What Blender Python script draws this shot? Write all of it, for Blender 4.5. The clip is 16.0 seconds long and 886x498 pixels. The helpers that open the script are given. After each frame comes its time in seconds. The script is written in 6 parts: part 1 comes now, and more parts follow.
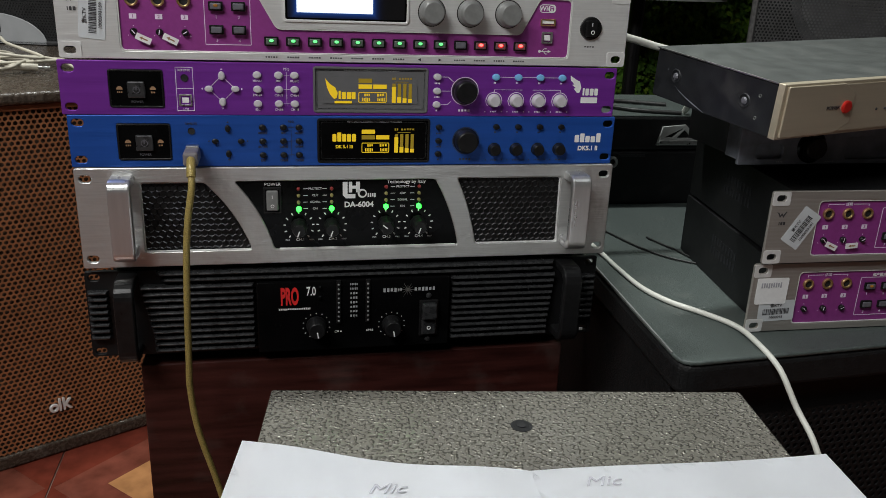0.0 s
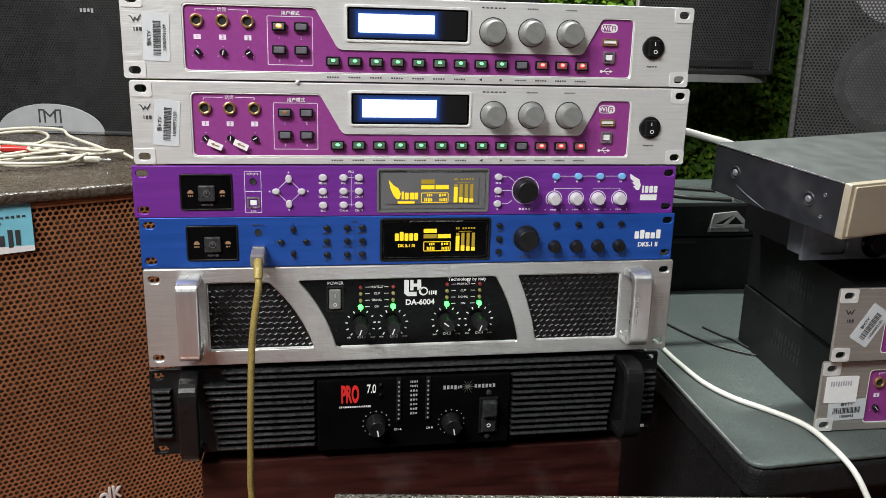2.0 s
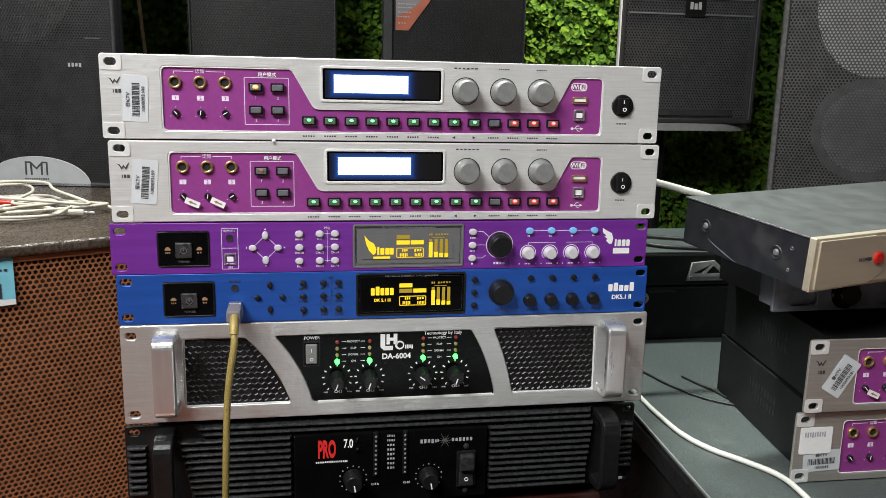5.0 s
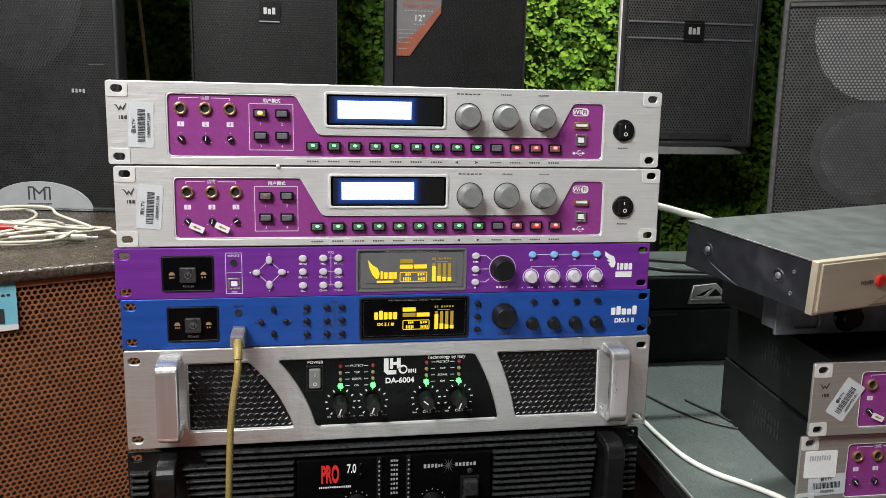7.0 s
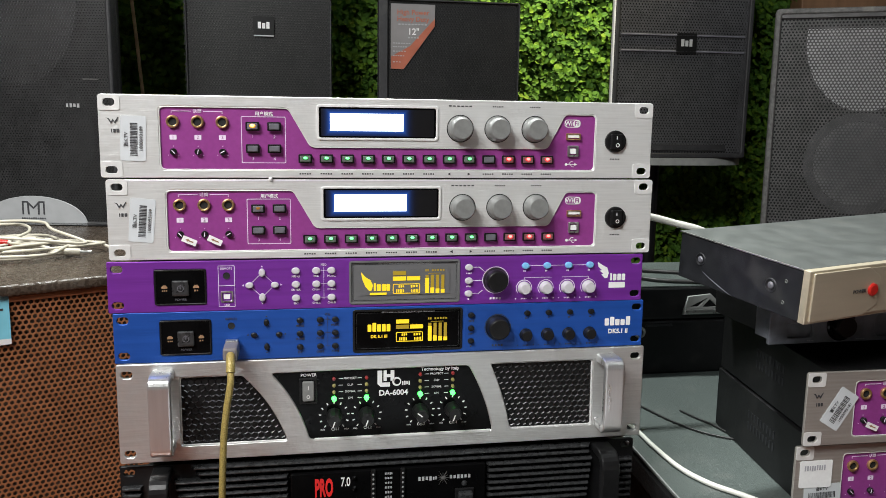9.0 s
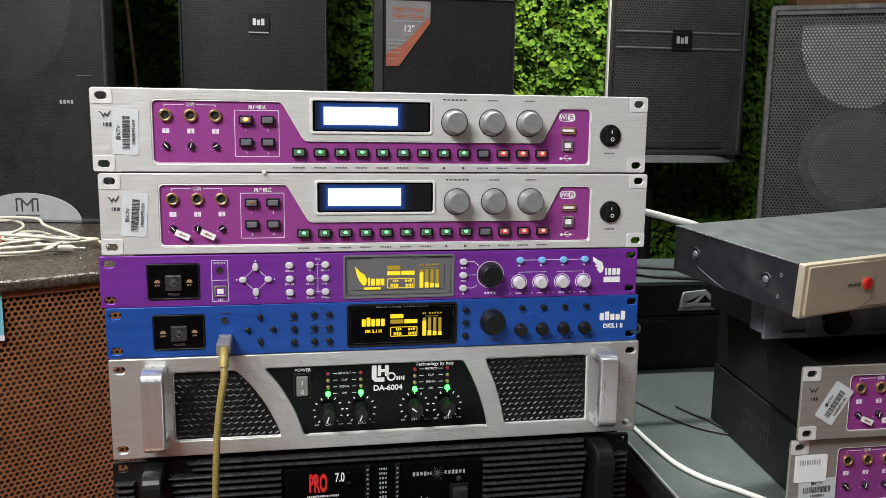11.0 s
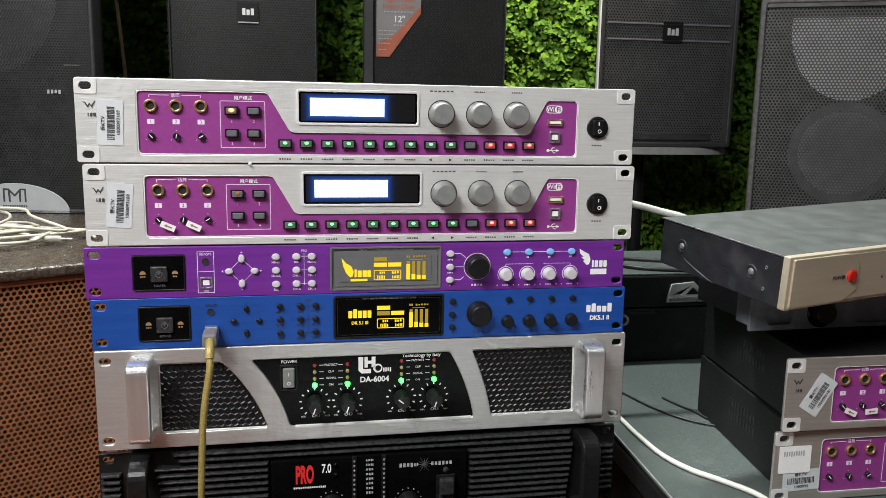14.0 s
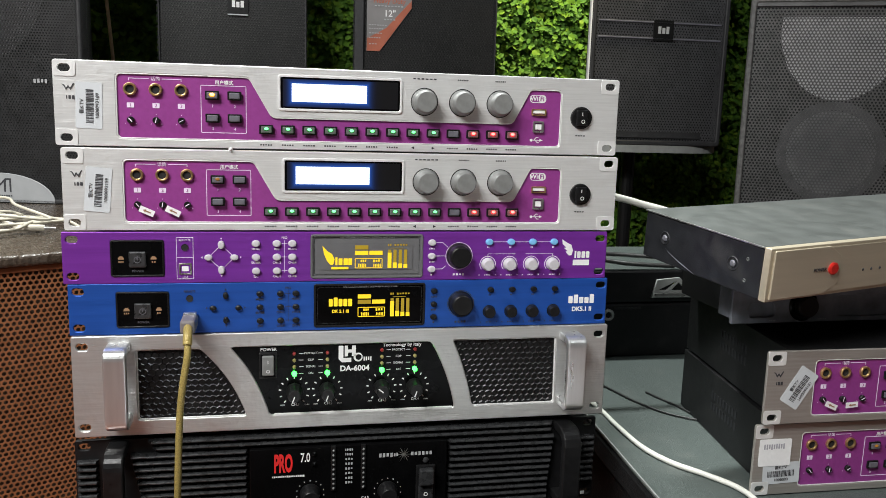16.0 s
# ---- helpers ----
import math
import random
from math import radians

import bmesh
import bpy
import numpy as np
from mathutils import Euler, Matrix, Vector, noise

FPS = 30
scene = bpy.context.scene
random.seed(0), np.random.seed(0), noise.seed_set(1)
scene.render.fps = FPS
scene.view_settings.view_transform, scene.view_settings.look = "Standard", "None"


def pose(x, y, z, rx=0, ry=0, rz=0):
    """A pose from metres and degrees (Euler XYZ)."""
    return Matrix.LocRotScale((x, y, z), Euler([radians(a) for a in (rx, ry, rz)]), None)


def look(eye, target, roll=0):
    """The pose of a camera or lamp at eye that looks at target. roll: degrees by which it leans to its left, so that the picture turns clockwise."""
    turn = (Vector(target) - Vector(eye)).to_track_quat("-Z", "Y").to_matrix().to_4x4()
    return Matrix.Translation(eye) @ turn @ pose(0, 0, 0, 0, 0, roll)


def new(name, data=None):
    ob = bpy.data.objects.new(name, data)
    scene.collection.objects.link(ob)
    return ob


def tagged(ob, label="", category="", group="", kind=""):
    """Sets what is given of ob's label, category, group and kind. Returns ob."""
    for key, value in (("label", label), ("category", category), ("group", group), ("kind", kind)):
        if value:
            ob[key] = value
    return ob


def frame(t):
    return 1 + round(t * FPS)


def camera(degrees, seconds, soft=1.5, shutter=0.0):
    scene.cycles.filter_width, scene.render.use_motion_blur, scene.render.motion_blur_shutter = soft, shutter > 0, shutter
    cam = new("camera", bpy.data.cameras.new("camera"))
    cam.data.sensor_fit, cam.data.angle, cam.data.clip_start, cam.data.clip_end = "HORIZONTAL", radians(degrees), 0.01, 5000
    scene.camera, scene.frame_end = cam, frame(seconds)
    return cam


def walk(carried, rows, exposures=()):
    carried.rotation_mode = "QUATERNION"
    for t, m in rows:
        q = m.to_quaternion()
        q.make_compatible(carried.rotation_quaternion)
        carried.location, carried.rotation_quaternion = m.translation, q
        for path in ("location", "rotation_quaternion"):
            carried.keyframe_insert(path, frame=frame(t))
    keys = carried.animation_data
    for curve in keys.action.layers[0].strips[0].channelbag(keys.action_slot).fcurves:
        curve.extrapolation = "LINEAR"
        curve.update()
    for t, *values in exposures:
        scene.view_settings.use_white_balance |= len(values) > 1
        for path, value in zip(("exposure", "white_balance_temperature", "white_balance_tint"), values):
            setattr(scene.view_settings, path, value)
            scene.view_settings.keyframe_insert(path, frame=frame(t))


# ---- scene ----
cam = camera(56.7, 16.0, soft=0.82)
PATH = [
    (0, (-0.071, -0.718, 0.356), (0.319, 1.128, -0.308), 2.4),
    (0.5, (-0.086, -0.709, 0.369), (0.29, 1.159, -0.236), 2.0),
    (1, (-0.09, -0.711, 0.382), (0.257, 1.176, -0.18), 1.9),
    (1.5, (-0.094, -0.709, 0.378), (0.236, 1.193, -0.144), 1.7),
    (2, (-0.097, -0.707, 0.38), (0.221, 1.202, -0.125), 1.5),
    (2.5, (-0.095, -0.715, 0.39), (0.216, 1.203, -0.084), 1.4),
    (3, (-0.089, -0.715, 0.389), (0.225, 1.209, -0.055), 1.3),
    (3.5, (-0.085, -0.714, 0.383), (0.247, 1.211, -0.045), 1.5),
    (4, (-0.082, -0.716, 0.387), (0.253, 1.211, -0.031), 1.4),
    (6.5, (-0.087, -0.716, 0.393), (0.256, 1.22, 0.03), 1.1),
    (7, (-0.087, -0.718, 0.393), (0.253, 1.222, 0.048), 1.1),
    (7.5, (-0.089, -0.716, 0.391), (0.261, 1.225, 0.059), 1.1),
    (8, (-0.086, -0.717, 0.391), (0.258, 1.226, 0.068), 1.0),
    (8.5, (-0.085, -0.719, 0.39), (0.262, 1.225, 0.074), 1.0),
    (9, (-0.084, -0.719, 0.392), (0.265, 1.225, 0.078), 0.8),
    (11.5, (-0.082, -0.716, 0.387), (0.281, 1.225, 0.069), 0.9),
    (12, (-0.084, -0.714, 0.388), (0.284, 1.224, 0.058), 1.0),
    (12.5, (-0.077, -0.717, 0.388), (0.288, 1.221, 0.055), 0.9),
    (13, (-0.074, -0.716, 0.385), (0.29, 1.222, 0.052), 0.8),
    (13.5, (-0.076, -0.716, 0.387), (0.295, 1.219, 0.044), 0.8),
    (14, (-0.077, -0.718, 0.388), (0.299, 1.218, 0.051), 1.0),
    (14.5, (-0.077, -0.718, 0.39), (0.301, 1.218, 0.058), 1.2),
    (15, (-0.074, -0.721, 0.393), (0.301, 1.216, 0.071), 1.3),
    (15.5, (-0.073, -0.722, 0.392), (0.313, 1.215, 0.072), 1.6),
    (16, (-0.067, -0.718, 0.378), (0.327, 1.214, 0.041), 1.7),
]
EXPOSURES = [(0, -0.78, 6500, 10), (0.5, -0.33, 6500, 10), (1, -0.10, 6500, 10), (2, 0.16, 6500, 10), (16, 0.16, 6500, 10)]
walk(cam, [(t, look(eye, target, roll)) for t, eye, target, roll in PATH], EXPOSURES)
import bmesh
import random
import numpy as np
from mathutils import Vector

# ---------------------------------------------------------------- light
world = bpy.data.worlds.new("room_dark")
bpy.context.scene.world = world
world.use_nodes = True
world.node_tree.nodes["Background"].inputs[0].default_value = (0.9, 0.95, 1.0, 1)
world.node_tree.nodes["Background"].inputs[1].default_value = 0.008


def area_lamp(name, at, target, sx, sy, watts, colour, spread=180):
    d = bpy.data.lights.new(name, 'AREA')
    d.shape = 'RECTANGLE'
    d.size, d.size_y, d.energy, d.color = sx, sy, watts, colour
    d.spread = math.radians(spread)
    ob = new(name, d)
    ob.matrix_world = look(at, target)
    return ob


area_lamp("tube_light_front", (-0.97, -1.02, 1.58), (0.0, 0.05, 0.20), 1.05, 0.42, 57, (0.985, 0.987, 0.968))
area_lamp("tube_light_side", (1.2, -0.5, 1.93), (0.5, 0.3, 0.0), 1.2, 0.12, 5.5, (0.90, 0.98, 1.0))
spot = bpy.data.lights.new("wall_spot", 'SPOT')
spot.energy, spot.color = 165, (1.0, 0.90, 0.60)
spot.spot_size, spot.spot_blend, spot.shadow_soft_size = math.radians(50), 0.75, 0.05
new("wall_spot", spot).matrix_world = look((0.66, 1.02, 1.70), (0.62, 1.60, 0.62))
area_lamp("tube_light_back", (-0.10, 0.60, 2.15), (-0.05, -0.1, 0.0), 0.7, 0.1, 19, (0.95, 1.0, 0.97), 85)

# ---------------------------------------------------------------- materials


def material(name, colour, rough=0.5, metal=0.0, vary=0.15, scale=60.0, bump=0.0, bump_scale=400.0,
             stretch=None, bump_dist=0.002, spec=0.5, coat=0.0, second=None, per_piece=0.0, stains=0.0, ripple=0.0):
    m = bpy.data.materials.new(name)
    m.use_nodes = True
    nt = m.node_tree
    b = nt.nodes["Principled BSDF"]
    L = nt.links.new
    co = nt.nodes.new("ShaderNodeTexCoord")
    mp = nt.nodes.new("ShaderNodeMapping")
    L(co.outputs["Object"], mp.inputs[0])
    if stretch:
        mp.inputs["Scale"].default_value = stretch
    n1 = nt.nodes.new("ShaderNodeTexNoise")
    n1.inputs["Scale"].default_value = scale
    n1.inputs["Detail"].default_value = 6
    L(mp.outputs[0], n1.inputs["Vector"])
    n2 = nt.nodes.new("ShaderNodeTexNoise")
    n2.inputs["Scale"].default_value = 7.0
    n2.inputs["Detail"].default_value = 4
    L(co.outputs["Object"], n2.inputs["Vector"])
    mix = nt.nodes.new("ShaderNodeMix")
    mix.data_type = 'RGBA'
    c2 = second or tuple(max(0.0, c * (1 - 1.6 * vary)) for c in colour)
    c1 = tuple(min(1.0, c * (1 + vary)) for c in colour)
    ramp = nt.nodes.new("ShaderNodeValToRGB")
    ramp.color_ramp.elements[0].position = 0.35
    ramp.color_ramp.elements[1].position = 0.65
    ad = nt.nodes.new("ShaderNodeMath")
    ad.operation = 'MULTIPLY_ADD'
    L(n1.outputs[0], ad.inputs[0])
    ad.inputs[1].default_value = 0.65
    sc = nt.nodes.new("ShaderNodeMath")
    sc.operation = 'MULTIPLY'
    L(n2.outputs[0], sc.inputs[0])
    sc.inputs[1].default_value = 0.35
    L(sc.outputs[0], ad.inputs[2])
    L(ad.outputs[0], ramp.inputs[0])
    L(ramp.outputs[0], mix.inputs["Factor"])
    mix.inputs["A"].default_value = (*c2, 1)
    mix.inputs["B"].default_value = (*c1, 1)
    out = mix.outputs["Result"]
    if per_piece:
        oi = nt.nodes.new("ShaderNodeObjectInfo")
        hs = nt.nodes.new("ShaderNodeHueSaturation")
        mr = nt.nodes.new("ShaderNodeMapRange")
        mr.inputs["To Min"].default_value = 1 - per_piece
        mr.inputs["To Max"].default_value = 1 + per_piece
        L(oi.outputs["Random"], mr.inputs["Value"])
        L(mr.outputs[0], hs.inputs["Value"])
        L(out, hs.inputs["Color"])
        out = hs.outputs[0]
    if stains:
        n3 = nt.nodes.new("ShaderNodeTexNoise")
        n3.inputs["Scale"].default_value = 26.0
        n3.inputs["Detail"].default_value = 8
        L(co.outputs["Object"], n3.inputs["Vector"])
        r3 = nt.nodes.new("ShaderNodeValToRGB")
        r3.color_ramp.elements[0].position = 0.56
        r3.color_ramp.elements[1].position = 0.72
        L(n3.outputs[0], r3.inputs[0])
        mu = nt.nodes.new("ShaderNodeMath")
        mu.operation = 'MULTIPLY'
        L(r3.outputs[0], mu.inputs[0])
        mu.inputs[1].default_value = stains
        mx = nt.nodes.new("ShaderNodeMix")
        mx.data_type = 'RGBA'
        L(mu.outputs[0], mx.inputs["Factor"])
        L(out, mx.inputs["A"])
        mx.inputs["B"].default_value = (0.35, 0.33, 0.3, 1)
        out = mx.outputs["Result"]
    L(out, b.inputs["Base Color"])
    b.inputs["Metallic"].default_value = metal
    b.inputs["Specular IOR Level"].default_value = spec
    b.inputs["Coat Weight"].default_value = coat
    rr = nt.nodes.new("ShaderNodeMapRange")
    rr.inputs["To Min"].default_value = max(0.03, rough - 0.1)
    rr.inputs["To Max"].default_value = min(1.0, rough + 0.1)
    L(n1.outputs[0], rr.inputs["Value"])
    L(rr.outputs[0], b.inputs["Roughness"])
    if bump:
        n4 = nt.nodes.new("ShaderNodeTexNoise")
        n4.inputs["Scale"].default_value = bump_scale
        n4.inputs["Detail"].default_value = 3
        L(mp.outputs[0], n4.inputs["Vector"])
        bp = nt.nodes.new("ShaderNodeBump")
        bp.inputs["Strength"].default_value = bump
        bp.inputs["Distance"].default_value = bump_dist
        L(n4.outputs[0], bp.inputs["Height"])
        if ripple:
            n5 = nt.nodes.new("ShaderNodeTexNoise")
            n5.inputs["Scale"].default_value = 150.0
            n5.inputs["Detail"].default_value = 2
            m5 = nt.nodes.new("ShaderNodeMapping")
            m5.inputs["Scale"].default_value = (0.55, 1.0, 0.45)
            L(co.outputs["Object"], m5.inputs[0])
            L(m5.outputs[0], n5.inputs["Vector"])
            b5 = nt.nodes.new("ShaderNodeBump")
            b5.inputs["Strength"].default_value = ripple
            b5.inputs["Distance"].default_value = 0.004
            L(n5.outputs[0], b5.inputs["Height"])
            L(b5.outputs[0], bp.inputs["Normal"])
        L(bp.outputs[0], b.inputs["Normal"])
    return m


def glow(name, colour, strength, base=(0.02, 0.02, 0.02)):
    m = bpy.data.materials.new(name)
    m.use_nodes = True
    b = m.node_tree.nodes["Principled BSDF"]
    b.inputs["Base Color"].default_value = (*base, 1)
    b.inputs["Emission Color"].default_value = (*colour, 1)
    b.inputs["Emission Strength"].default_value = strength
    b.inputs["Roughness"].default_value = 0.3
    return m


def lcd_spill():
    """Backlight bleeding into the window round the lcd, weaker with the distance from its edge."""
    m = glow("lcd_backlight_bleed", (0.015, 0.09, 0.45), 1.0, (0.006, 0.006, 0.007))
    nt = m.node_tree
    L = nt.links.new
    co = nt.nodes.new("ShaderNodeTexCoord")
    sp = nt.nodes.new("ShaderNodeSeparateXYZ")
    L(co.outputs["Object"], sp.inputs[0])

    def op(kind, a, b):
        n = nt.nodes.new("ShaderNodeMath")
        n.operation = kind
        for i, v in enumerate((a, b)):
            if isinstance(v, (int, float)):
                n.inputs[i].default_value = v
            elif v is not None:
                L(v, n.inputs[i])
        return n.outputs[0]
    dx = op('SUBTRACT', op('ABSOLUTE', op('ADD', sp.outputs[0], 0.02125), None), 0.03175)
    dz = op('SUBTRACT', op('ABSOLUTE', op('SUBTRACT', sp.outputs[2], 0.048), None), 0.0075)
    d = op('MAXIMUM', op('MAXIMUM', dx, dz), 0.0)
    L(op('POWER', 2.718, op('MULTIPLY', d, -520.0)), nt.nodes["Principled BSDF"].inputs["Emission Strength"])
    return m


M_ALU = material("brushed_aluminium", (0.78, 0.785, 0.775), 0.36, 0.48, 0.05, 620, 0.11, 900, stretch=(0.045, 1, 1.2), ripple=0.22)
# darker copy of the aluminium: shade on the right-hand processors put into the colour
M_ALU_SHADED = material("shaded_aluminium", (0.40, 0.375, 0.345), 0.42, 0.55, 0.07, 420, 0.1, 600, stretch=(0.05, 1, 1.2))
M_ALU_PAD = material("satin_aluminium", (0.76, 0.76, 0.75), 0.4, 0.3, 0.05, 120, 0.0)
M_ALU_E = material("brushed_aluminium_amp", (0.63, 0.63, 0.62), 0.34, 0.72, 0.06, 560, 0.15, 800, stretch=(0.05, 1, 1.2), ripple=0.20)
M_CHROME = material("polished_handle", (0.72, 0.72, 0.72), 0.3, 0.85, 0.06, 150, 0.05, 500, stretch=(1, 1, 0.1))
M_MAGENTA = material("magenta_paint", (0.262, 0.045, 0.235), 0.38, 0.1, 0.06, 300)
M_PURPLE = material("purple_anodised", (0.183, 0.030, 0.325), 0.42, 0.35, 0.10, 120, 0.06, 400, stretch=(0.06, 1, 1.6))
M_BLUE = material("blue_anodised", (0.0135, 0.081, 0.385), 0.42, 0.35, 0.10, 120, 0.06, 400, stretch=(0.06, 1, 1.6))
M_BLACK = material("black_plastic", (0.009, 0.009, 0.0095), 0.32, 0, 0.2, 200, 0.05, 900, spec=0.30)
M_GLOSS = material("gloss_black", (0.0028, 0.0028, 0.003), 0.15, 0, 0.2, 40, spec=0.09)
M_CAP = material("grey_button_cap", (0.13, 0.13, 0.15), 0.35, 0.1, 0.15, 200)
M_FIN = material("black_anodised_fin", (0.065, 0.067, 0.070), 0.28, 0.6, 0.2, 200)
M_CHASSIS = material("black_steel", (0.0065, 0.0065, 0.0072), 0.5, 0.1, 0.25, 120, 0.15, 1200, spec=0.32, stains=0.02)
M_GREYKNOB = material("grey_knob", (0.20, 0.205, 0.20), 0.42, 0.15, 0.1, 200)
M_WHITEKNOB = material("white_button", (0.52, 0.50, 0.53), 0.4, 0, 0.05, 200)
M_BLUEBTN = material("light_blue_button", (0.18, 0.45, 0.75), 0.4, 0, 0.05, 200)
M_WHITE = material("white_print", (0.78, 0.78, 0.78), 0.6, 0, 0.03, 300)
M_LILAC = material("lilac_print", (0.76, 0.66, 0.80), 0.6, 0, 0.03, 300)
M_DARKPRINT = material("dark_print", (0.04, 0.04, 0.045), 0.6, 0, 0.1, 300)
M_ORANGE = material("orange_print", (0.30, 0.17, 0.09), 0.6, 0, 0.05, 300)
M_RED = material("red_print", (0.65, 0.02, 0.02), 0.5, 0, 0.05, 300)
M_REDBTN = material("red_button", (0.48, 0.018, 0.013), 0.3, 0, 0.05, 200)
M_GOLD = material("brass", (0.62, 0.42, 0.20), 0.32, 0.9, 0.1, 200)
M_STEEL = material("nickel_steel", (0.55, 0.55, 0.54), 0.3, 0.9, 0.1, 200)
M_LCDGREY = material("unlit_lcd", (0.13, 0.13, 0.135), 0.15, 0, 0.05, 60)
M_CREAMCABLE = material("cream_cable", (0.56, 0.52, 0.43), 0.45, 0, 0.08, 60)
M_STICKER = material("paper_sticker", (0.53, 0.555, 0.575), 0.5, 0, 0.04, 60)
M_PAPER = material("white_paper", (0.78, 0.79, 0.83), 0.75, 0, 0.03, 14, 0.1, 30)
M_PENCIL = material("pencil_line", (0.38, 0.38, 0.42), 0.7, 0, 0.1, 200)
M_WHITECABLE = material("white_cable", (0.66, 0.66, 0.6), 0.45, 0, 0.06, 40)
M_YELLOWCABLE = material("yellow_translucent_cable", (0.34, 0.26, 0.08), 0.35, 0.15, 0.3, 900, 0.3, 900)
M_GREYPLUG = material("grey_plug", (0.17, 0.155, 0.16), 0.4, 0, 0.05, 100)
M_BLACKCABLE = material("black_cable", (0.015, 0.015, 0.015), 0.45, 0, 0.1, 100)
M_GOLDFACE = material("champagne_face", (0.54, 0.475, 0.36), 0.42, 0.5, 0.05, 120, 0.05, 300, stretch=(0.08, 1, 1.5))
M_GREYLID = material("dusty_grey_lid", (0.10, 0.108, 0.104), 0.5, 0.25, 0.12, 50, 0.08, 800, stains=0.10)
M_DARKMETAL = material("dark_painted_metal", (0.20, 0.215, 0.25), 0.5, 0.2, 0.2, 80, 0.1, 900, stains=0.06)
M_AMPSIDE = material("dark_grey_steel", (0.019, 0.020, 0.023), 0.42, 0.2, 0.2, 80, 0.1, 900, stains=0.06)
M_GRILLE_R = material("worn_grey_grille", (0.092, 0.090, 0.091), 0.45, 0.4, 0.2, 40)
M_GRILLE_DARK = material("charcoal_grille", (0.020, 0.0195, 0.020), 0.5, 0.3, 0.2, 40)
M_TANGRILLE = material("tan_grille", (0.375, 0.152, 0.066), 0.5, 0.25, 0.12, 60)
M_BROWNCASE = material("textured_brown_paint", (0.062, 0.046, 0.034), 0.27, 0, 0.3, 200, 0.9, 230, stains=0.10)
M_GRILLE_M = material("matt_black_grille", (0.027, 0.0265, 0.027), 0.5, 0.3, 0.2, 40)
M_FRAME_R = material("worn_grey_frame", (0.10, 0.098, 0.095), 0.5, 0.1, 0.3, 120, 0.5, 500, stains=0.25)
M_GRILLE = material("black_grille", (0.085, 0.085, 0.09), 0.45, 0.4, 0.15, 60)
M_GRILLE_E = material("black_mesh", (0.045, 0.045, 0.047), 0.20, 0.85, 0.15, 60)
M_CABINET = material("black_textured_cabinet", (0.022, 0.022, 0.024), 0.55, 0, 0.25, 150, 0.5, 500, stains=0.05)
M_BODY = material("matt_black_body", (0.0085, 0.0085, 0.009), 0.6, 0, 0.25, 150, 0.4, 500, spec=0.3)
M_CONE = material("paper_cone", (0.06, 0.06, 0.064), 0.6, 0, 0.1, 60)
M_CONE_R = material("grey_paper_cone", (0.15, 0.15, 0.155), 0.6, 0, 0.15, 60)
M_HORN = material("grey_horn_plate", (0.40, 0.40, 0.41), 0.6, 0, 0.08, 40)
M_FOAM = material("dark_foam", (0.012, 0.012, 0.013), 0.9, 0, 0.2, 100)
M_CARPET = material("grey_green_hammer_top", (0.074, 0.090, 0.085), 0.45, 0, 0.18, 260, 0.35, 700, stains=0.10)
M_MAHOGANY = material("dark_mahogany", (0.038, 0.010, 0.008), 0.40, 0, 0.4, 40, 0.10, 220, stretch=(0.3, 1, 3), spec=0.35, stains=0.05)
M_TILE_RED = material("red_tile", (0.115, 0.023, 0.014), 0.2, 0, 0.25, 30, per_piece=0.15)
M_TILE_TAN = material("tan_tile", (0.34, 0.16, 0.065), 0.2, 0, 0.2, 30, per_piece=0.1)
M_TILE_DARK = material("brownish_red_tile", (0.15, 0.043, 0.028), 0.2, 0, 0.25, 30, per_piece=0.15)
M_GROUT = material("grout", (0.16, 0.09, 0.07), 0.9, 0, 0.2, 80)
M_WALL = material("painted_wall", (0.13, 0.125, 0.12), 0.8, 0, 0.08, 12, 0.1, 90)
M_CEIL = material("ceiling_paint", (0.25, 0.25, 0.25), 0.85, 0, 0.05, 12)
M_GREENBACK = material("green_backing", (0.045, 0.11, 0.016), 0.9, 0, 0.3, 40)
M_WOOD = material("brown_wood_panel", (0.20, 0.11, 0.06), 0.5, 0, 0.2, 12, 0.05, 80, stretch=(4, 4, 0.5))
M_STAND = material("grey_stand_rim", (0.30, 0.31, 0.30), 0.45, 0.2, 0.1, 60)
M_BLUECARD = material("light_blue_card", (0.20, 0.55, 0.68), 0.5, 0, 0.05, 40)
M_TAGGREY = material("grey_card", (0.23, 0.22, 0.22), 0.35, 0, 0.08, 20)
M_TAGRED = material("coppery_card", (0.42, 0.13, 0.08), 0.35, 0, 0.12, 20)
M_LOGOGREY = material("grey_badge", (0.40, 0.41, 0.42), 0.5, 0.1, 0.06, 40)
M_BAMBOO = material("bamboo_stick", (0.58, 0.44, 0.25), 0.5, 0, 0.2, 60)
G_LCD = glow("lit_white_lcd", (0.80, 0.90, 1.0), 2.2)
G_LCDBLUE = lcd_spill()
G_GREEN = glow("green_led", (0.035, 1.0, 0.06), 8.0)
G_GREENBTN = glow("green_button_led", (0.16, 1.0, 0.28), 2.4)
G_REDLED = glow("red_button_led", (1.0, 0.07, 0.06), 9.0)
# glow round the button leds, drawn as emissive ovals
G_REDHALO = glow("red_button_halo", (1.0, 0.012, 0.016), 1.0, (0.2, 0.01, 0.01))
G_GREENHALO = glow("green_button_halo", (0.015, 1.0, 0.05), 0.035, (0.02, 0.12, 0.03))
G_AMBERHALO = glow("amber_button_halo", (1.0, 0.33, 0.01), 1.3, (0.2, 0.08, 0.01))
# weak emission stands in for led light falling on the caps
G_CAPRED = glow("red_lit_cap", (1.0, 0.02, 0.02), 0.07, (0.12, 0.09, 0.10))
G_CAPGREEN = glow("green_lit_cap", (0.05, 1.0, 0.10), 0.008, (0.11, 0.12, 0.115))
